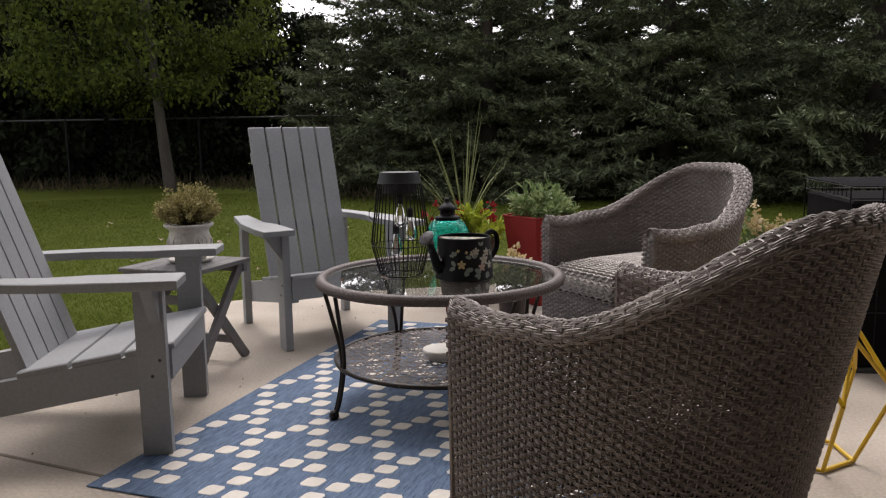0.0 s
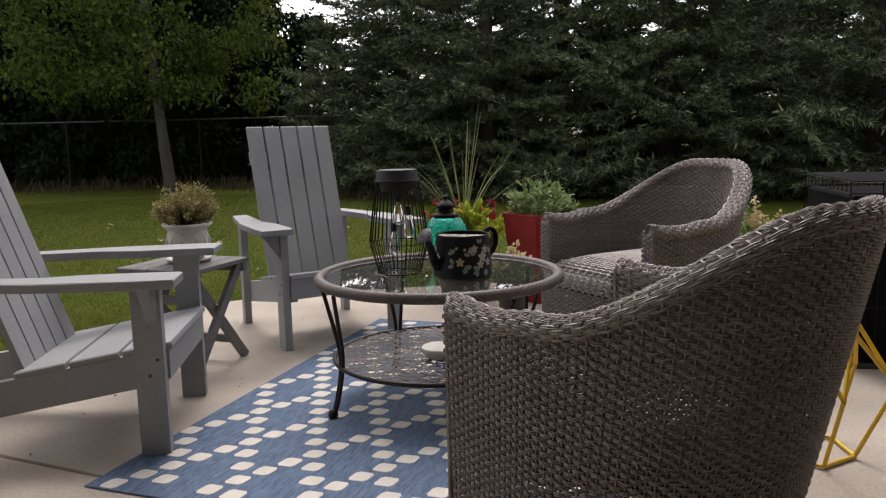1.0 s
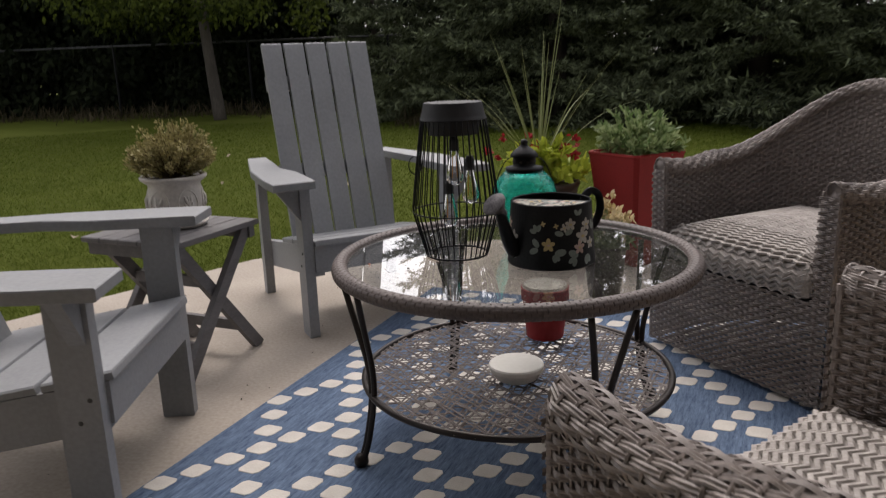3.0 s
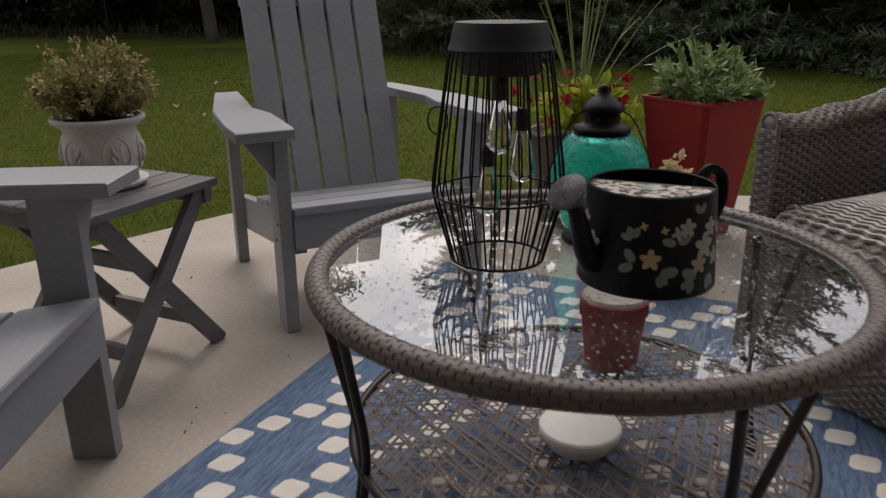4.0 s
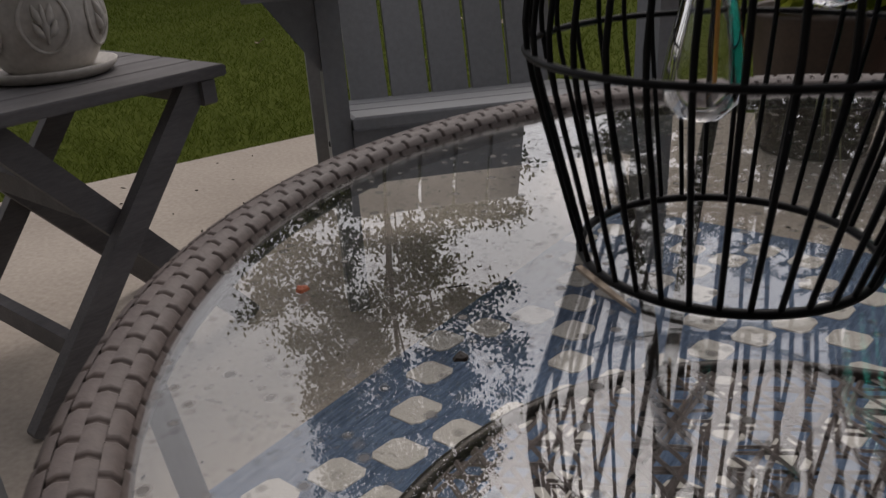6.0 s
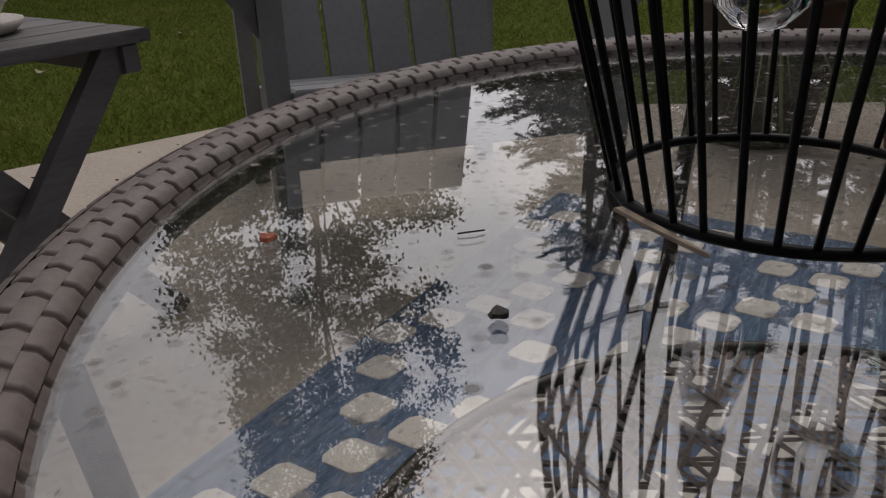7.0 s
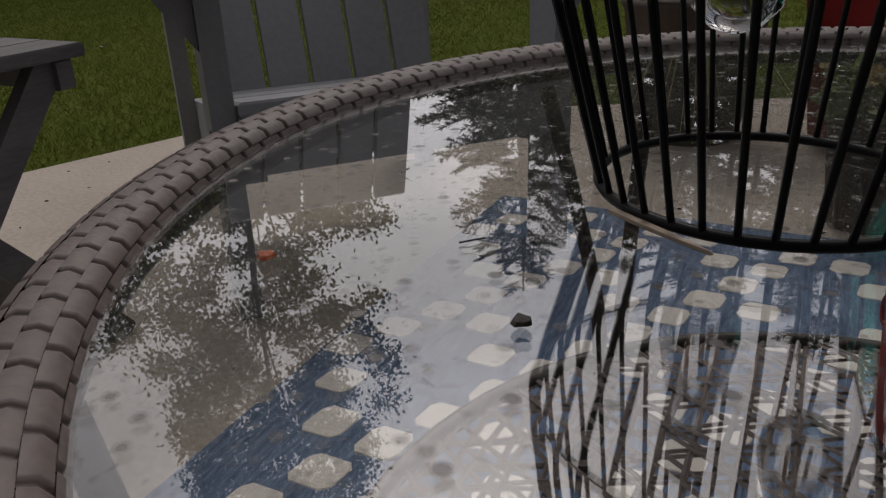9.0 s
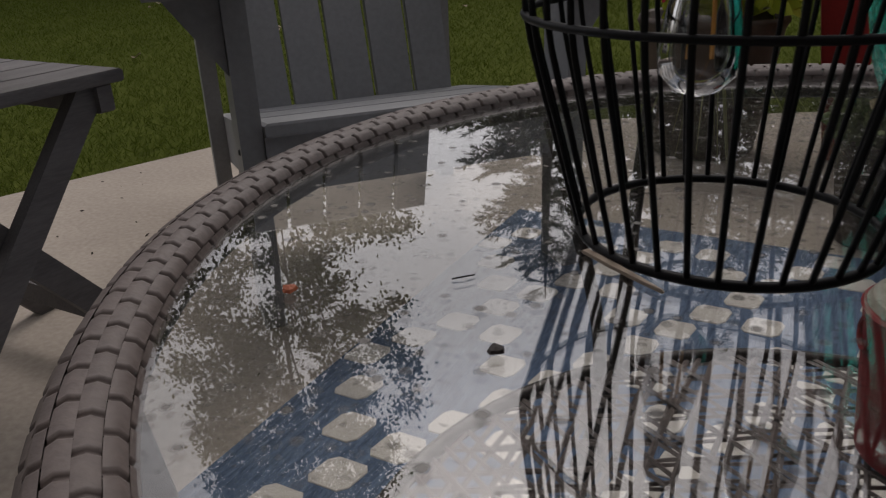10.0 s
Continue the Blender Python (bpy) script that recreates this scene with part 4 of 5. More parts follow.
# ---- woven armchairs ----
def wicker_chair(m, label):
    ob = thing("wicker_armchair", m, label, "armchair", "wicker armchairs")
    half, arm_len, depth = 0.365, 0.26, 0.44

    def plan(u, grow):
        """The horseshoe from the front of one arm round the back to the other."""
        per = arm_len + math.pi * 0.5 * (half + depth) * 0.5
        s = u * 2 * per
        back = 2 * per - 2 * arm_len
        th = np.clip((s - arm_len) / back, 0, 1) * math.pi
        y = np.where(s < arm_len, -s, np.where(s > arm_len + back, -(2 * per - s), -arm_len - depth * np.sin(th)))
        x = np.where(s < arm_len, -half, np.where(s > arm_len + back, half, -half * np.cos(th)))
        bk = np.clip(-y / (arm_len + depth), 0, 1)
        x = x * (1 + grow * 0.08 * (0.25 + bk)) * (0.93 + 0.07 * np.clip(bk * 3, 0, 1))
        y = y * (1 + grow * 0.11)
        return x, y, bk

    def height(u):
        x, y, bk = plan(u, 0.0)
        per = arm_len + math.pi * 0.5 * (half + depth) * 0.5
        s = np.clip((np.minimum(u, 1 - u) * 2 * per - 0.29) / 0.49, 0, 1)
        return 0.600 - 0.014 * np.sin(np.clip(bk / 0.34, 0, 1) * math.pi) + 0.215 * (0.06 * s + 0.94 * s * s * (3 - 2 * s))

    def wall(inset):
        def P(u, z):
            def at(uu, zz):
                g = (zz - 0.55) / 0.35
                x, y, bk = plan(uu, np.clip(g, -1.6, 1.2))
                cx, cy = -x, -(arm_len + 0.02) - y
                l = np.hypot(cx, cy) + 1e-9
                side = np.clip(bk * 4, 0, 1)
                nx, ny = cx / l * side + np.sign(-x) * (1 - side), cy / l * side
                return np.stack([x + nx * inset, y + ny * inset, np.broadcast_to(zz, x.shape)], 1)
            zz = np.full_like(u, z)
            p = at(u, zz)
            du = at(np.clip(u + 0.004, 0, 1), zz) - at(np.clip(u - 0.004, 0, 1), zz)
            dz = at(u, zz + 0.01) - at(u, zz - 0.01)
            nr = np.cross(du, dz)
            nr /= np.linalg.norm(nr, axis=1)[:, None] + 1e-9
            dz /= np.linalg.norm(dz, axis=1)[:, None] + 1e-9
            return p, nr, dz
        return P

    pitch = 0.0098
    out, inn = wall(0.0), wall(0.05)
    w = Build()
    weave(w, out, 98, [0.025 + pitch * k for k in range(88)], 0.0049, 0.0037, keep=lambda u, z: height(u) > z + 0.004, bulge=0.45, pair=True)
    w.done("outer_weave", WICKER, ob)["kind"] = "stuff"
    w = Build()
    weave(w, inn, 92, [0.31 + pitch * k for k in range(60)], 0.0049, 0.0037, keep=lambda u, z: height(u) > z + 0.004, bulge=-0.45, pair=True)
    w.done("inner_weave", WICKER, ob)["kind"] = "stuff"
    # upright stakes inside the weave
    st = Build()
    for wl, z0, cnt in ((out, 0.02, 99), (inn, 0.30, 93)):
        for k in range(cnt):
            uu = np.full(7, k / (cnt - 1))
            hz = np.linspace(z0, float(height(uu)[0]) + 0.002, 7)
            pts = np.concatenate([wl(uu[i:i + 1], hz[i])[0] for i in range(7)])
            st.tube(pts, 0.0021, 5, cap=False)
    st.done("stake_weave", WICKER, ob)["kind"] = "stuff"
    # rolled rim of twisted strands
    n = 420
    u = np.linspace(0, 1, n)
    h = height(u)
    a_ = np.array([out(u[i:i + 1], h[i])[0][0] for i in range(n)])
    b_ = np.array([inn(u[i:i + 1], h[i])[0][0] for i in range(n)])
    mid, side = (a_ + b_) / 2, (a_ - b_)
    hw = np.linalg.norm(side, axis=1)[:, None]
    side = side / hw
    hw = hw * 0.5 + 0.012
    hw = hw * np.clip(np.minimum(u, 1 - u) * 40 + 0.62, 0, 1)[:, None]
    rim = new("rim")
    rim.parent = ob
    core = Build()
    ang = np.linspace(-0.6, math.pi + 0.6, 11)
    up = np.array((0, 0, 1.0))
    g = (mid[:, None] + side[:, None] * (np.cos(ang)[None, :, None] * (hw[:, None] - 0.004)) + up * (np.sin(ang)[None, :, None] * 0.021)).reshape(-1, 3)
    core.add(g, [(i * 11 + k, i * 11 + k + 1, i * 11 + 12 + k, i * 11 + 11 + k) for i in range(n - 1) for k in range(10)] + [tuple(range(11)), tuple((n - 1) * 11 + k for k in range(11))]).done("rim_core", WICKER, rim, smooth=True)

    def R(uu, th):
        def pick(q):
            return np.stack([np.interp(uu, u, q[:, c]) for c in range(q.shape[1])], 1)
        m_, s_, w_ = pick(mid), pick(side), pick(hw)
        c, s = math.cos(th), math.sin(th)
        nr = s_ * (c * 0.026) + up * (s * w_)
        nr /= np.linalg.norm(nr, axis=1)[:, None]
        ac = -s_ * (s * w_) + up * (c * 0.026)
        ac /= np.linalg.norm(ac, axis=1)[:, None]
        return m_ + s_ * (c * w_) + up * (s * 0.026), nr, ac

    braid = Build()
    weave(braid, R, 86, np.linspace(-0.6, math.pi + 0.6, 14), 0.0047, 0.0021, bulge=0.45, pair=True)
    braid.done("rim_braid", WICKER, rim)["kind"] = "stuff"
    hoops = Build()
    for k in range(87):
        q = [R(np.array([k / 86]), t)[0][0] for t in np.linspace(-0.6, math.pi + 0.6, 9)]
        hoops.tube(q, 0.0028, 5, cap=False)
    hoops.done("rim_stake", WICKER, rim)["kind"] = "stuff"
    # front: arm ends and apron
    xs = half * 0.93

    def F(u, z):
        x = (u * 2 - 1) * xs
        g = np.clip((z - 0.55) / 0.35, -1.6, 1.2)
        x = x * (1 + g * 0.025)
        y = 0.006 - 0.0 * x
        return (np.stack([x, np.full_like(x, 0.006) , np.full_like(x, z)], 1), np.tile((0.0, 1.0, 0.0), (len(x), 1)), np.tile((0.0, 0.0, 1.0), (len(x), 1)))

    fr = Build()
    weave(fr, F, 36, [0.025 + pitch * k for k in range(58)], 0.0049, 0.0037, keep=lambda u, z: (np.abs(u - 0.5) > 0.415) if z > 0.305 else np.ones(len(u), bool), bulge=0.45, pair=True)
    fr.done("front_weave", WICKER, ob)["kind"] = "stuff"
    for s in (-1, 1):
        for dx in (0.004, 0.05):
            Build().tube([(s * (xs - dx), 0.0, 0.02), (s * (xs - dx), 0.0, 0.60)], 0.006, 6).done("arm_post", WICKER, ob)
    # plinth, seat deck and cushion
    u = np.linspace(0, 1, 60)
    x, y, bk = plan(u, -0.6)
    ol = [(float(p) * 0.93, float(q) * 0.95 - 0.006) for p, q in zip(x, y)]
    Build().slab(ol, 0.285, 0.305, edge=0.004).done("seat_deck", BLACK_PLASTIC, ob)
    for sx in (-1, 1):
        for yy in (-0.05, -0.46):
            Build().lathe([(0.0, 0.0), (0.016, 0.0), (0.018, 0.006), (0.016, 0.05), (0.0, 0.05)], 12, at=(sx * 0.25, yy, 0.006)).done("foot", BLACK_PLASTIC, ob)
    cu = Build()
    x, y, bk = plan(u, -0.1)
    cx = np.clip(x * 0.80, -0.272, 0.272)
    cy = np.minimum(y * 0.86, 0.0) + 0.012
    ring = np.stack([cx, cy], 1)
    cen = np.array((0.0, -0.28))
    lev = [(0.93, 0.305), (1.0, 0.318), (1.03, 0.342), (1.01, 0.368), (0.95, 0.392), (0.84, 0.416), (0.6, 0.438), (0.15, 0.450)]
    m_ = len(ring)
    v = np.concatenate([np.column_stack([cen + (ring - cen) * k, np.full(m_, z)]) for k, z in lev])
    f = [(i * m_ + k, i * m_ + (k + 1) % m_, (i + 1) * m_ + (k + 1) % m_, (i + 1) * m_ + k) for i in range(len(lev) - 1) for k in range(m_)] + [tuple((len(lev) - 1) * m_ + k for k in range(m_))]
    cs = cu.add(v, f).done("cushion", CUSHION, ob, "pale taupe woven seat cushion", smooth=True)
    rib = Build()
    for k in range(38):
        yy = -0.005 - k * 0.0138
        w2 = 0.268 if yy > -0.34 else 0.268 * math.sqrt(max(0.0, 1 - ((yy + 0.34) / 0.27) ** 2))
        if w2 < 0.03:
            continue
        xx = np.linspace(-w2, w2, 26)
        rr = np.maximum(np.abs(xx) / 0.272, np.abs(yy + 0.28) / 0.30)
        zz = np.interp(rr, [0.15, 0.6, 0.84, 0.95, 1.01, 1.03], [0.450, 0.438, 0.416, 0.392, 0.368, 0.350])
        rib.tube(np.stack([xx, np.full(26, yy) + 0.006 * np.cos(np.arange(26) * math.pi), zz + 0.001], 1), 0.0066, 5, flat=0.75)
    for k in range(8):
        z = 0.316 + k * 0.0138
        kk = np.interp(z, [q[1] for q in lev], [q[0] for q in lev])
        xx = np.linspace(-0.262, 0.262, 26)
        rib.tube(np.stack([xx, -0.28 + 0.292 * kk - 0.02 * np.clip(np.abs(xx) / 0.262 - 0.75, 0, 1), z + 0.006 * np.cos(np.arange(26) * math.pi)], 1), 0.0066, 5, flat=0.75)
    rib.done("cushion_weave", CUSHION, ob)["kind"] = "stuff"
    return ob


wicker_chair(pose(0.335, 1.67, 0, 0, 0, 43.6), "taupe woven wicker tub armchair on the rug beside the table")
wicker_chair(pose(0.655, 2.925, 0, 0, 0, 122), "taupe woven wicker tub armchair with pale cushion, facing the table")


# ---- pots beyond the table ----
def red_planter():
    ob = thing("planter", pose(0.56, 4.28, 0, 0, 0, 38), "tall square red glazed planter with leafy herbs", "planter")
    lev = [(0.100, 0.0), (0.104, 0.006), (0.158, 0.505), (0.162, 0.512), (0.160, 0.520), (0.146, 0.520), (0.143, 0.49), (0.0, 0.485)]
    v, f = [], []
    for k, (r, z) in enumerate(lev):
        c = r * 0.12
        for x, y in ((-r, -r + c), (-r + c, -r), (r - c, -r), (r, -r + c), (r, r - c), (r - c, r), (-r + c, r), (-r, r - c)):
            v.append((x, y, z))
    for i in range(len(lev) - 1):
        for k in range(8):
            f.append((i * 8 + k, i * 8 + (k + 1) % 8, (i + 1) * 8 + (k + 1) % 8, (i + 1) * 8 + k))
    f.append(tuple(range(8))[::-1])
    Build().add(v, f).done("body", RED_GLAZE, ob)
    rng = np.random.default_rng(21)
    bushy(ob, rng, 0, (0, 0, 0.48), (0.21, 0.21, 0.19), HERB, (0.042, 0.016), HERB, stems=66, per=22, up=0.9)


red_planter()


def flower_planter():
    ob = thing("planter", pose(0.12, 4.38, 0), "round dark pot of lime leaves, red blooms and spiky grass", "planter")
    Build().lathe([(0, 0), (0.13, 0), (0.14, 0.01), (0.185, 0.34), (0.195, 0.36), (0.19, 0.375), (0.175, 0.37), (0.17, 0.35), (0, 0.345)], 40).done("body", BROWN_POT, ob, smooth=True)
    rng = np.random.default_rng(22)
    bushy(ob, rng, 0, (0.04, -0.04, 0.36), (0.21, 0.2, 0.17), LIME, (0.06, 0.035), LIME, name="lime_leaves", stems=46, per=12, up=0.8)
    n = 24
    a, rr = rng.uniform(0, 6.283, n), rng.uniform(0.06, 0.26, n)
    base = np.stack([rr * np.cos(a) - 0.03, rr * np.sin(a), 0.56 - rr * 0.25 + rng.normal(0, 0.035, n)], 1)
    base = np.repeat(base, 9, 0)
    v, f = bent_leaves(rng, base + rng.normal(0, 0.006, base.shape), rng.normal(size=base.shape), 0.026, 0.02, 0.0)
    soup("bloom_mass", v, f, RED_PETAL, ob)["kind"] = "stuff"
    for k in range(24):
        a, e = rng.uniform(0, 6.283), rng.uniform(0.05, 0.85)
        L = rng.uniform(0.48, 0.80)
        d = np.array((math.sin(e) * math.cos(a), math.sin(e) * math.sin(a), math.cos(e)))
        p = spline([(0, 0, 0.42), tuple(np.array((0, 0, 0.42)) + d * L * 0.55), tuple(np.array((0, 0, 0.42)) + d * L + np.array((0, 0, -0.12 * e)))], 9)
        Build().tube(p, np.linspace(0.0046, 0.0008, 9), 4, flat=0.35).done("spike", SPIKE, ob)


flower_planter()


def low_pot(x, y, top, size, label, seed, petals=PALE_PETAL):
    ob = thing("flower_pot", pose(x, y, 0), label, "plant pot")
    h = top * 0.6
    Build().lathe([(0, 0), (size * 0.55, 0), (size * 0.6, 0.01), (size * 0.8, h - 0.02), (size * 0.86, h), (size * 0.78, h), (size * 0.74, h - 0.02), (0, h - 0.025)], 32).done("body", BROWN_POT, ob, smooth=True)
    rng = np.random.default_rng(seed)
    bushy(ob, rng, 0, (0, 0, h - 0.02), (size * 0.95, size * 0.95, top - h), HERB, (0.035, 0.016), HERB, stems=40, per=18, up=0.9)
    n = 30
    a, rr = rng.uniform(0, 6.283, n), rng.uniform(0.0, size, n)
    base = np.repeat(np.stack([rr * np.cos(a), rr * np.sin(a), top - rr * 0.4 + rng.normal(0, 0.03, n)], 1), 10, 0)
    v, f = bent_leaves(rng, base + rng.normal(0, 0.006, base.shape), rng.normal(size=base.shape), 0.024, 0.018, 0.0)
    soup("bloom_mass", v, f, petals, ob)["kind"] = "stuff"


low_pot(0.37, 3.72, 0.35, 0.105, "low pot of small pale yellow flowers beside the planter", 31)
low_pot(1.50, 3.45, 0.56, 0.16, "pot of faded cream flowers behind the wicker chair", 32)


# ---- black crate and yellow stand beside the chairs ----
def crate():
    ob = thing("wire_crate", pose(1.655, 2.86, 0, 0, 0, -8), "black wire pet crate with a dark cover on the patio", "crate")
    W, D, H = 0.95, 0.62, 0.76
    Build().slab([(0.01, 0.01), (W - 0.01, 0.01), (W - 0.01, D - 0.01), (0.01, D - 0.01)], 0.02, H - 0.06, edge=0.01).done("cover", CANVAS, ob, "dark fabric cover")
    Build().slab([(-0.01, -0.01), (W + 0.01, -0.01), (W + 0.01, D + 0.01), (-0.01, D + 0.01)], 0.0, 0.02).done("tray", GALV, ob)
    for i in range(13):
        y = i * D / 12
        Build().tube([(0, y, H - 0.05), (0.0, y, H), (W, y, H), (W, y, H - 0.05)], 0.0025, 5).done("wire", BLACK_METAL, ob)
    for i in range(9):
        x = i * W / 8
        Build().tube([(x, 0, 0.02), (x, 0, H - 0.004), (x, D, H - 0.004), (x, D, 0.02)], 0.003, 5).done("wire", BLACK_METAL, ob)
    for z in (0.25, 0.5, H - 0.05):
        Build().tube([(0, 0, z), (W, 0, z), (W, D, z), (0, D, z), (0, 0, z)], 0.003, 5).done("wire", BLACK_METAL, ob)


crate()


def yellow_stand():
    ob = thing("plant_stand", pose(1.150, 2.04, 0, 0, 0, -30), "yellow bent metal rod stand with hexagon sides", "stand")
    r0, r1, r2 = 0.14, 0.235, 0.14
    z = (0.009, 0.235, 0.40)
    for k in range(6):
        a, c = k * math.pi / 3, (k + 0.5) * math.pi / 3
        a2 = (k + 1) * math.pi / 3
        lo = (r0 * math.cos(a), r0 * math.sin(a), z[0])
        lo2 = (r0 * math.cos(a2), r0 * math.sin(a2), z[0])
        mi = (r1 * math.cos(a), r1 * math.sin(a), z[1])
        hi = (r2 * math.cos(c), r2 * math.sin(c), z[2])
        hi2 = (r2 * math.cos(c + math.pi / 3), r2 * math.sin(c + math.pi / 3), z[2])
        him = (r2 * math.cos(c - math.pi / 3), r2 * math.sin(c - math.pi / 3), z[2])
        for p, q in ((lo, mi), (mi, hi), (mi, him), (lo, lo2), (hi, hi2)):
            Build().tube([p, q], 0.0065, 8).done("rod", YELLOW, ob)


yellow_stand()


# ---- trees ----
def needles(rng, base, tip, n, length, width):
    """Needles round a twig, one triangle each."""
    base, tip = np.asarray(base), np.asarray(tip)
    ax = tip - base
    t = rng.uniform(0.0, 1.02, n)
    p = base + ax * t[:, None]
    d = ax / (np.linalg.norm(ax) + 1e-9)
    o = rng.normal(size=(n, 3))
    o -= (o @ d)[:, None] * d
    o /= np.linalg.norm(o, axis=1)[:, None] + 1e-9
    way = o * 0.75 + d * 0.65
    s = np.cross(way, rng.normal(size=(n, 3)))
    s /= np.linalg.norm(s, axis=1)[:, None] + 1e-9
    L = length * rng.uniform(0.7, 1.2, n)[:, None]
    return np.stack([p - s * width, p + s * width, p + way * L], 1)


def bough(seed):
    """A spruce bough one metre long, along +x: side twigs in a flat spray, thick with needles."""
    rng = np.random.default_rng(seed)
    tris, wood = [], []
    axis = spline([(0, 0, 0), (0.35, rng.normal(0, 0.02), -0.05), (0.7, rng.normal(0, 0.03), -0.08), (1.0, rng.normal(0, 0.03), -0.02)], 21)
    for i in range(3, 21):
        s = 1 if i % 2 else -1
        p = axis[i]
        L = (0.10 + 0.42 * (1 - i / 21.0)) * rng.uniform(0.7, 1.25)
        way = np.array((0.75, s * rng.uniform(0.5, 0.9), rng.uniform(-0.28, 0.10) + 0.45 * max(0.0, i / 20.0 - 0.45)))
        q = p + way * L
        tris.append(needles(rng, p, q, 34, 0.066, 0.0082))
        if L > 0.22:
            m = p + way * L * 0.5
            for ss in (-1, 1):
                r = m + np.array((0.6, s * 0.3 + ss * 0.5, rng.uniform(-0.25, 0.05))) * L * 0.5
                tris.append(needles(rng, m, r, 19, 0.062, 0.0082))
        j = min(i + 1, 20)
        tris.append(needles(rng, axis[i - 1], axis[j], 7, 0.07, 0.011))
    return np.concatenate(tris)


BOUGHS = [bough(40 + k) for k in range(5)]


def spruce(seed, h, spread, m, label, whorl=0.20):
    rng = np.random.default_rng(seed)
    ob = thing("spruce_tree", m, label, "tree", "spruce trees")
    tr = Build()
    tr.tube([(0, 0, -0.1), (0.02, 0, h * 0.3), (0, 0.02, h * 0.65), (0, 0, h)], np.array([0.17, 0.13, 0.07, 0.01]), 10).done("trunk", BARK_DARK, ob, smooth=True)
    parts = []
    z = 0.15
    while z < h - 0.1:
        f = z / h
        n = 6 if f < 0.75 else 4
        a0 = rng.uniform(0, 6.283)
        for k in range(n):
            a = a0 + k * 6.283 / n + rng.normal(0, 0.2)
            L = (spread * (1 - f) ** 0.85 + 0.25) * rng.uniform(0.7, 1.12)
            pitch = math.radians(rng.uniform(-14, 2) + 26 * f)
            roll = rng.normal(0, 0.35)
            R = np.array((Euler((0, 0, a)).to_matrix() @ Euler((0, -pitch, 0)).to_matrix() @ Euler((roll, 0, 0)).to_matrix()))
            b_ = BOUGHS[int(rng.integers(5))].reshape(-1, 3) * np.array((L, L * 0.75 + 0.2, L * 0.8))
            parts.append(b_ @ R.T + np.array((0, 0, z + rng.normal(0, 0.05))))
        z += whorl * rng.uniform(0.8, 1.2)
    v = np.concatenate(parts)
    soup("crown", v, np.arange(len(v)).reshape(-1, 3), SPRUCE, ob)
    return ob


sp1 = spruce(1, 6.4, 2.3, pose(3.3, 12.2, -0.03), "tall dark green spruce with drooping boughs on the lawn")
sp2 = spruce(2, 6.3, 2.2, pose(6.0, 11.2, -0.03), "tall dark green spruce with drooping boughs on the lawn")
sp3 = spruce(3, 5.5, 1.9, pose(0.5, 12.8, -0.03), "shorter dark green spruce with drooping boughs on the lawn")
for src, x, y, rz, k in ((sp1, 9.0, 12.0, 80, 1.0), (sp3, -0.9, 14.4, 140, 1.2), (sp2, 11.8, 12.4, 30, 1.15), (sp3, 2.0, 15.0, 200, 1.38), (sp1, 5.0, 15.6, 310, 0.95),
                         (sp2, 8.4, 16.2, 260, 1.3), (sp3, -3.2, 17.6, 20, 0.60), (sp1, 12.8, 15.0, 170, 1.1), (sp3, -0.2, 17.5, 260, 0.5)):
    copy_thing(src, pose(x, y, -0.03, 0, 0, rz) @ Matrix.Diagonal((k, k, k, 1)))


def leaf_tree(seed, m, label, h, low, rad, mat, clumps, per, leaf, trunk_r, name="shade_tree", bark=BARK, lean=0.0):
    rng = np.random.default_rng(seed)
    ob = thing(name, m, label, "tree")
    tr = Build()
    tp = spline([(0, 0, -0.1), (0.05 - lean * 0.5, 0.02, low), (-0.05 - lean, 0.05, h * 0.5), (0.05 - lean, 0, h * 0.9)], 16)
    tr.tube(tp, np.linspace(trunk_r, 0.02, 16), 12)
    cs = []
    for i in range(clumps):
        t = rng.uniform(0, 1)
        z = low + (h - low) * t
        r = rad * (math.sin(math.pi * (0.27 + 0.60 * t)) ** 0.9) * math.sqrt(rng.uniform(0.08, 1.0))
        a = rng.uniform(0, 6.283)
        cs.append((r * math.cos(a) - lean, r * math.sin(a), z + rng.normal(0, 0.2)))
    cs = np.array(cs)
    for c in cs[:: max(1, clumps // 16)]:
        if c[2] < low + 3.0:
            continue
        s = tp[min(15, int(max(c[2] - 0.1 * h, low) / h * 15))]
        tr.tube(spline([s, (s + c) / 2 + np.array((0, 0, 0.25)), c], 8), np.linspace(trunk_r * 0.2, 0.008, 8), 6)
    tr.done("trunk", bark, ob, smooth=True)
    base = np.repeat(cs, per, 0) + rng.normal(0, 1, (clumps * per, 3)) * np.array((0.22, 0.22, 0.15))
    d = rng.normal(size=base.shape) + np.array((0, 0, -0.5))
    v, f = bent_leaves(rng, base, d, rng.uniform(0.7, 1.3, len(base)) * leaf, leaf * 0.75, 0.2)
    soup("crown", v, f, mat, ob)
    return ob


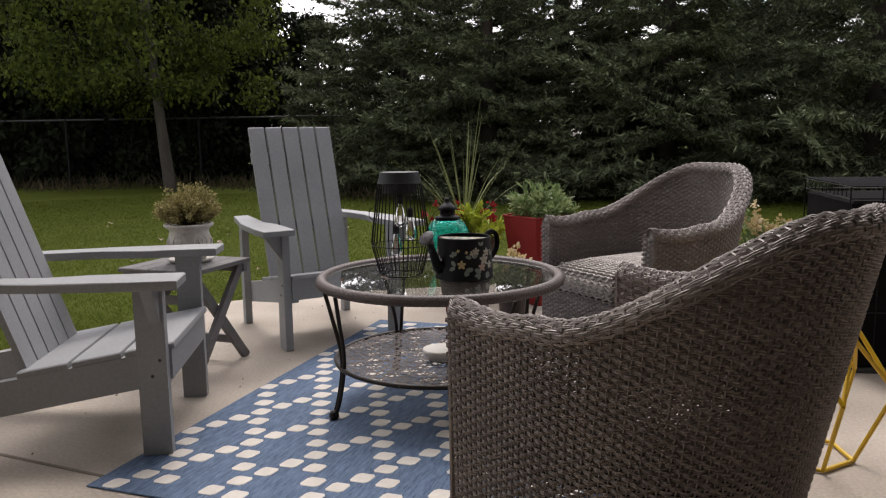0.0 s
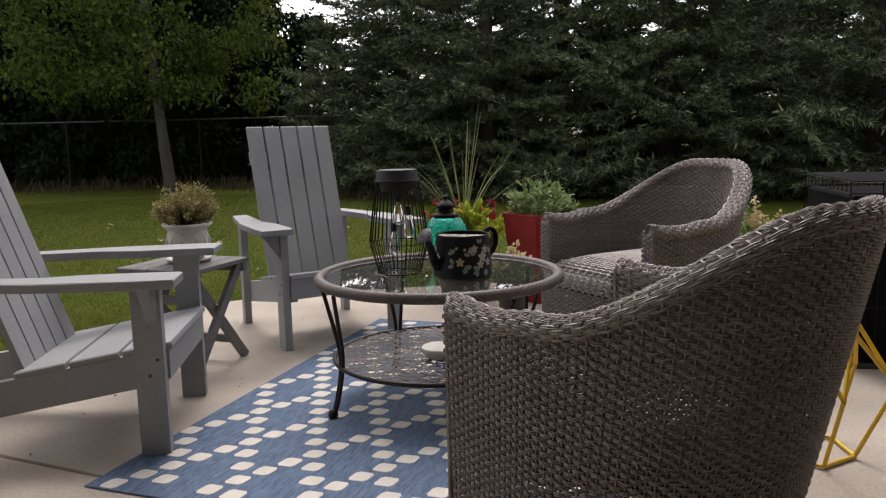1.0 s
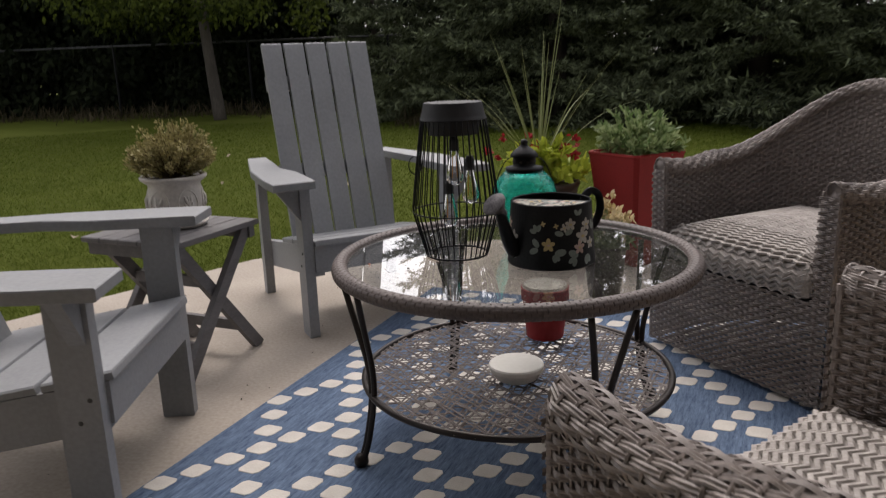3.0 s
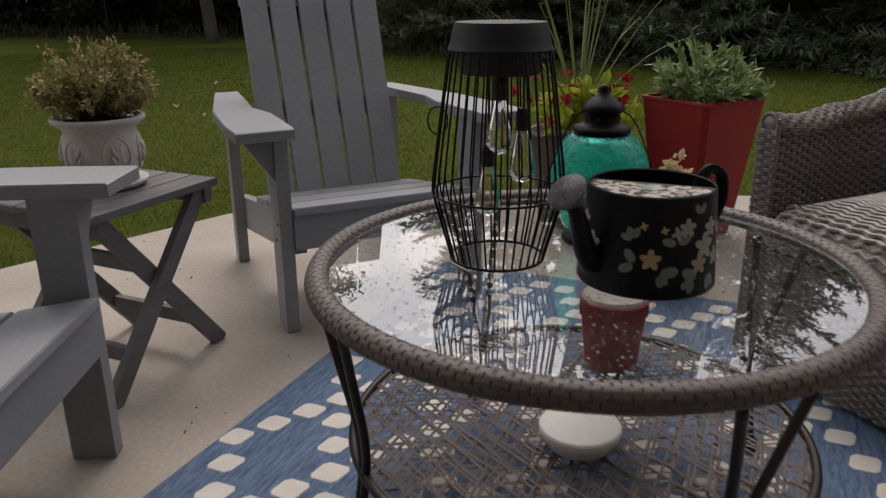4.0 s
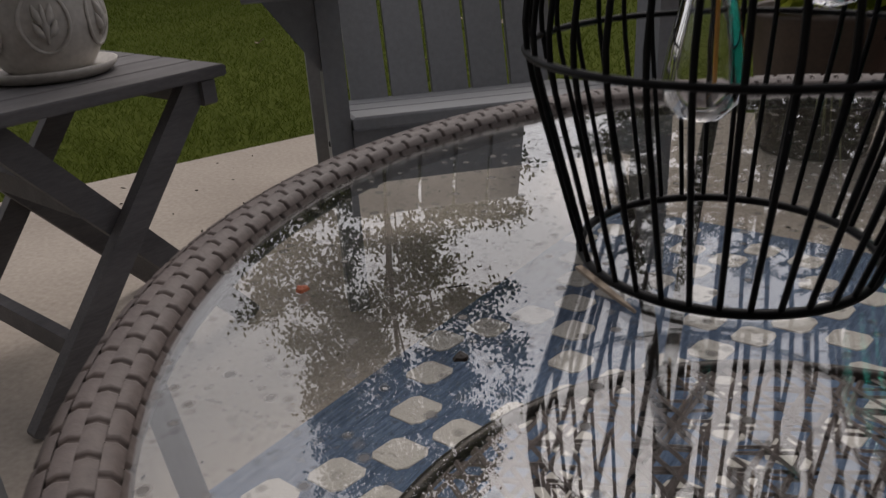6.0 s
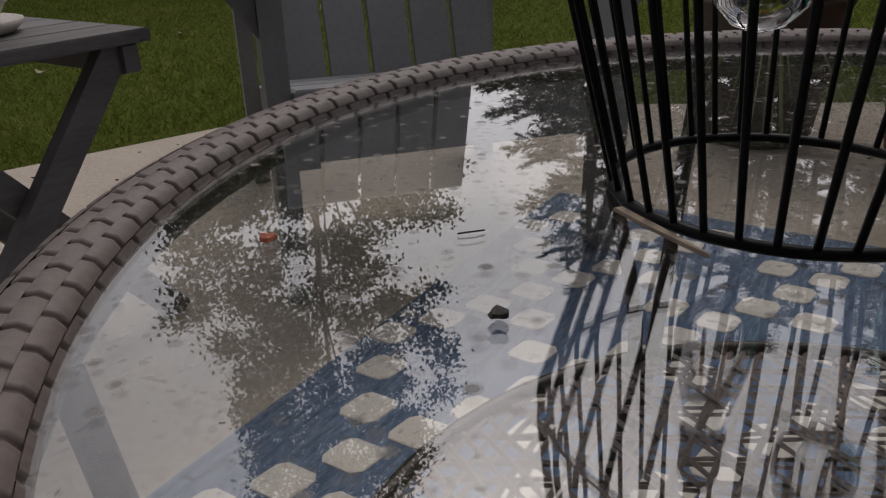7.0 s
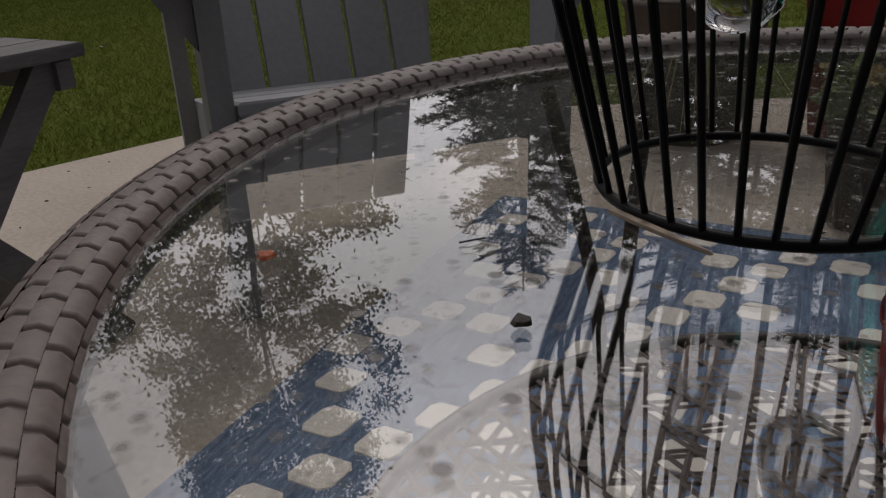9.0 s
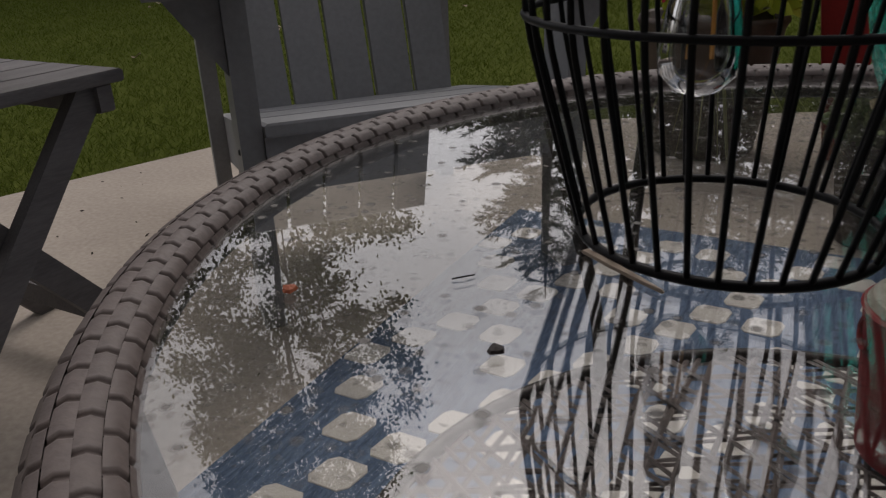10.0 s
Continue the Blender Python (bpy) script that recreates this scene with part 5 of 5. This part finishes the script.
leaf_tree(5, pose(-5.82, 15.2, -0.03), "young broadleaf tree with slender grey trunk and light green crown", 14.0, 1.9, 2.95, MAPLE, 290, 190, 0.090, 0.13, lean=0.42)
# Far trees, with their shade carried by the leaf colour.
wood = leaf_tree(6, pose(-10.5, 19.0, -0.03), "broadleaf tree at the garden's edge, shade painted into its dark leaves", 6.6, 0.1, 2.3, SHADE_TONED_LEAF, 220, 84, 0.15, 0.16, "garden_tree", BARK_DARK)
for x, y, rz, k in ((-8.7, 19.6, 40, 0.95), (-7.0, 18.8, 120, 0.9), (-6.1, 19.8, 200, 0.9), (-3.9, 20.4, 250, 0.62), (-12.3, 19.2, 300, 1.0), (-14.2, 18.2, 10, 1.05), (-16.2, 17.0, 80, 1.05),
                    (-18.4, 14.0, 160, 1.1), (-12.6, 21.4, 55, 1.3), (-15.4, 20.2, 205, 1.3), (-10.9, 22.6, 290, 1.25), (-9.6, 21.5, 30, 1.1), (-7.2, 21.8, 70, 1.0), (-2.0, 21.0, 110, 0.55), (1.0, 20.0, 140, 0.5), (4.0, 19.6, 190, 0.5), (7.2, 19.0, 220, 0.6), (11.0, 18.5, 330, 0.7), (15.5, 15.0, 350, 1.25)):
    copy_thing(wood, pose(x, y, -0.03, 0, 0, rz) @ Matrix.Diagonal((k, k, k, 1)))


# ---- wire fence and weeds at the tree line ----
def fence():
    ob = thing("wire_fence", pose(0, 17.0, -0.03), "grey chain-link fence with a thin top rail before the trees", "fence")
    Build().tube([(-18, 0, 1.5), (-2.5, 0, 1.5)], 0.022, 8).done("top_rail", GALV, ob)
    for k in range(6):
        Build().tube([(-17.8 + k * 3.0, 0, 0), (-17.8 + k * 3.0, 0, 1.53)], 0.025, 8).done("post", BLACK_METAL, ob)
    w = Build()
    for k in range(100):
        x = -18 + k * 0.155
        for s in (-1, 1):
            x1 = x + s * 1.45
            if -18 <= x1 <= -2.5:
                w.tube([(x, 0, 0.03), (x1, 0.004 * s, 1.48)], 0.001, 3, cap=False)
    w.done("mesh", BLACK_METAL, ob)["kind"] = "stuff"


fence()


def weeds():
    rng = np.random.default_rng(9)
    n = 5000
    x = rng.uniform(-15, 8, n)
    y = np.where(x < -2, 16.6, 13.0) + rng.normal(0, 0.5, n) + 0.4 * np.sin(x * 1.7)
    base = np.stack([x, y, np.full(n, -0.03)], 1)
    d = rng.normal(0, 0.35, (n, 3)) + np.array((0, 0, 1.0))
    v, f = bent_leaves(rng, base, d, rng.uniform(0.05, 1.0, n) ** 3 * 0.4 + 0.06, 0.02, 0.15)
    tagged(soup("weeds", v, f, DRY), "dry brown weeds along the foot of the trees", "weeds", kind="stuff")


weeds()
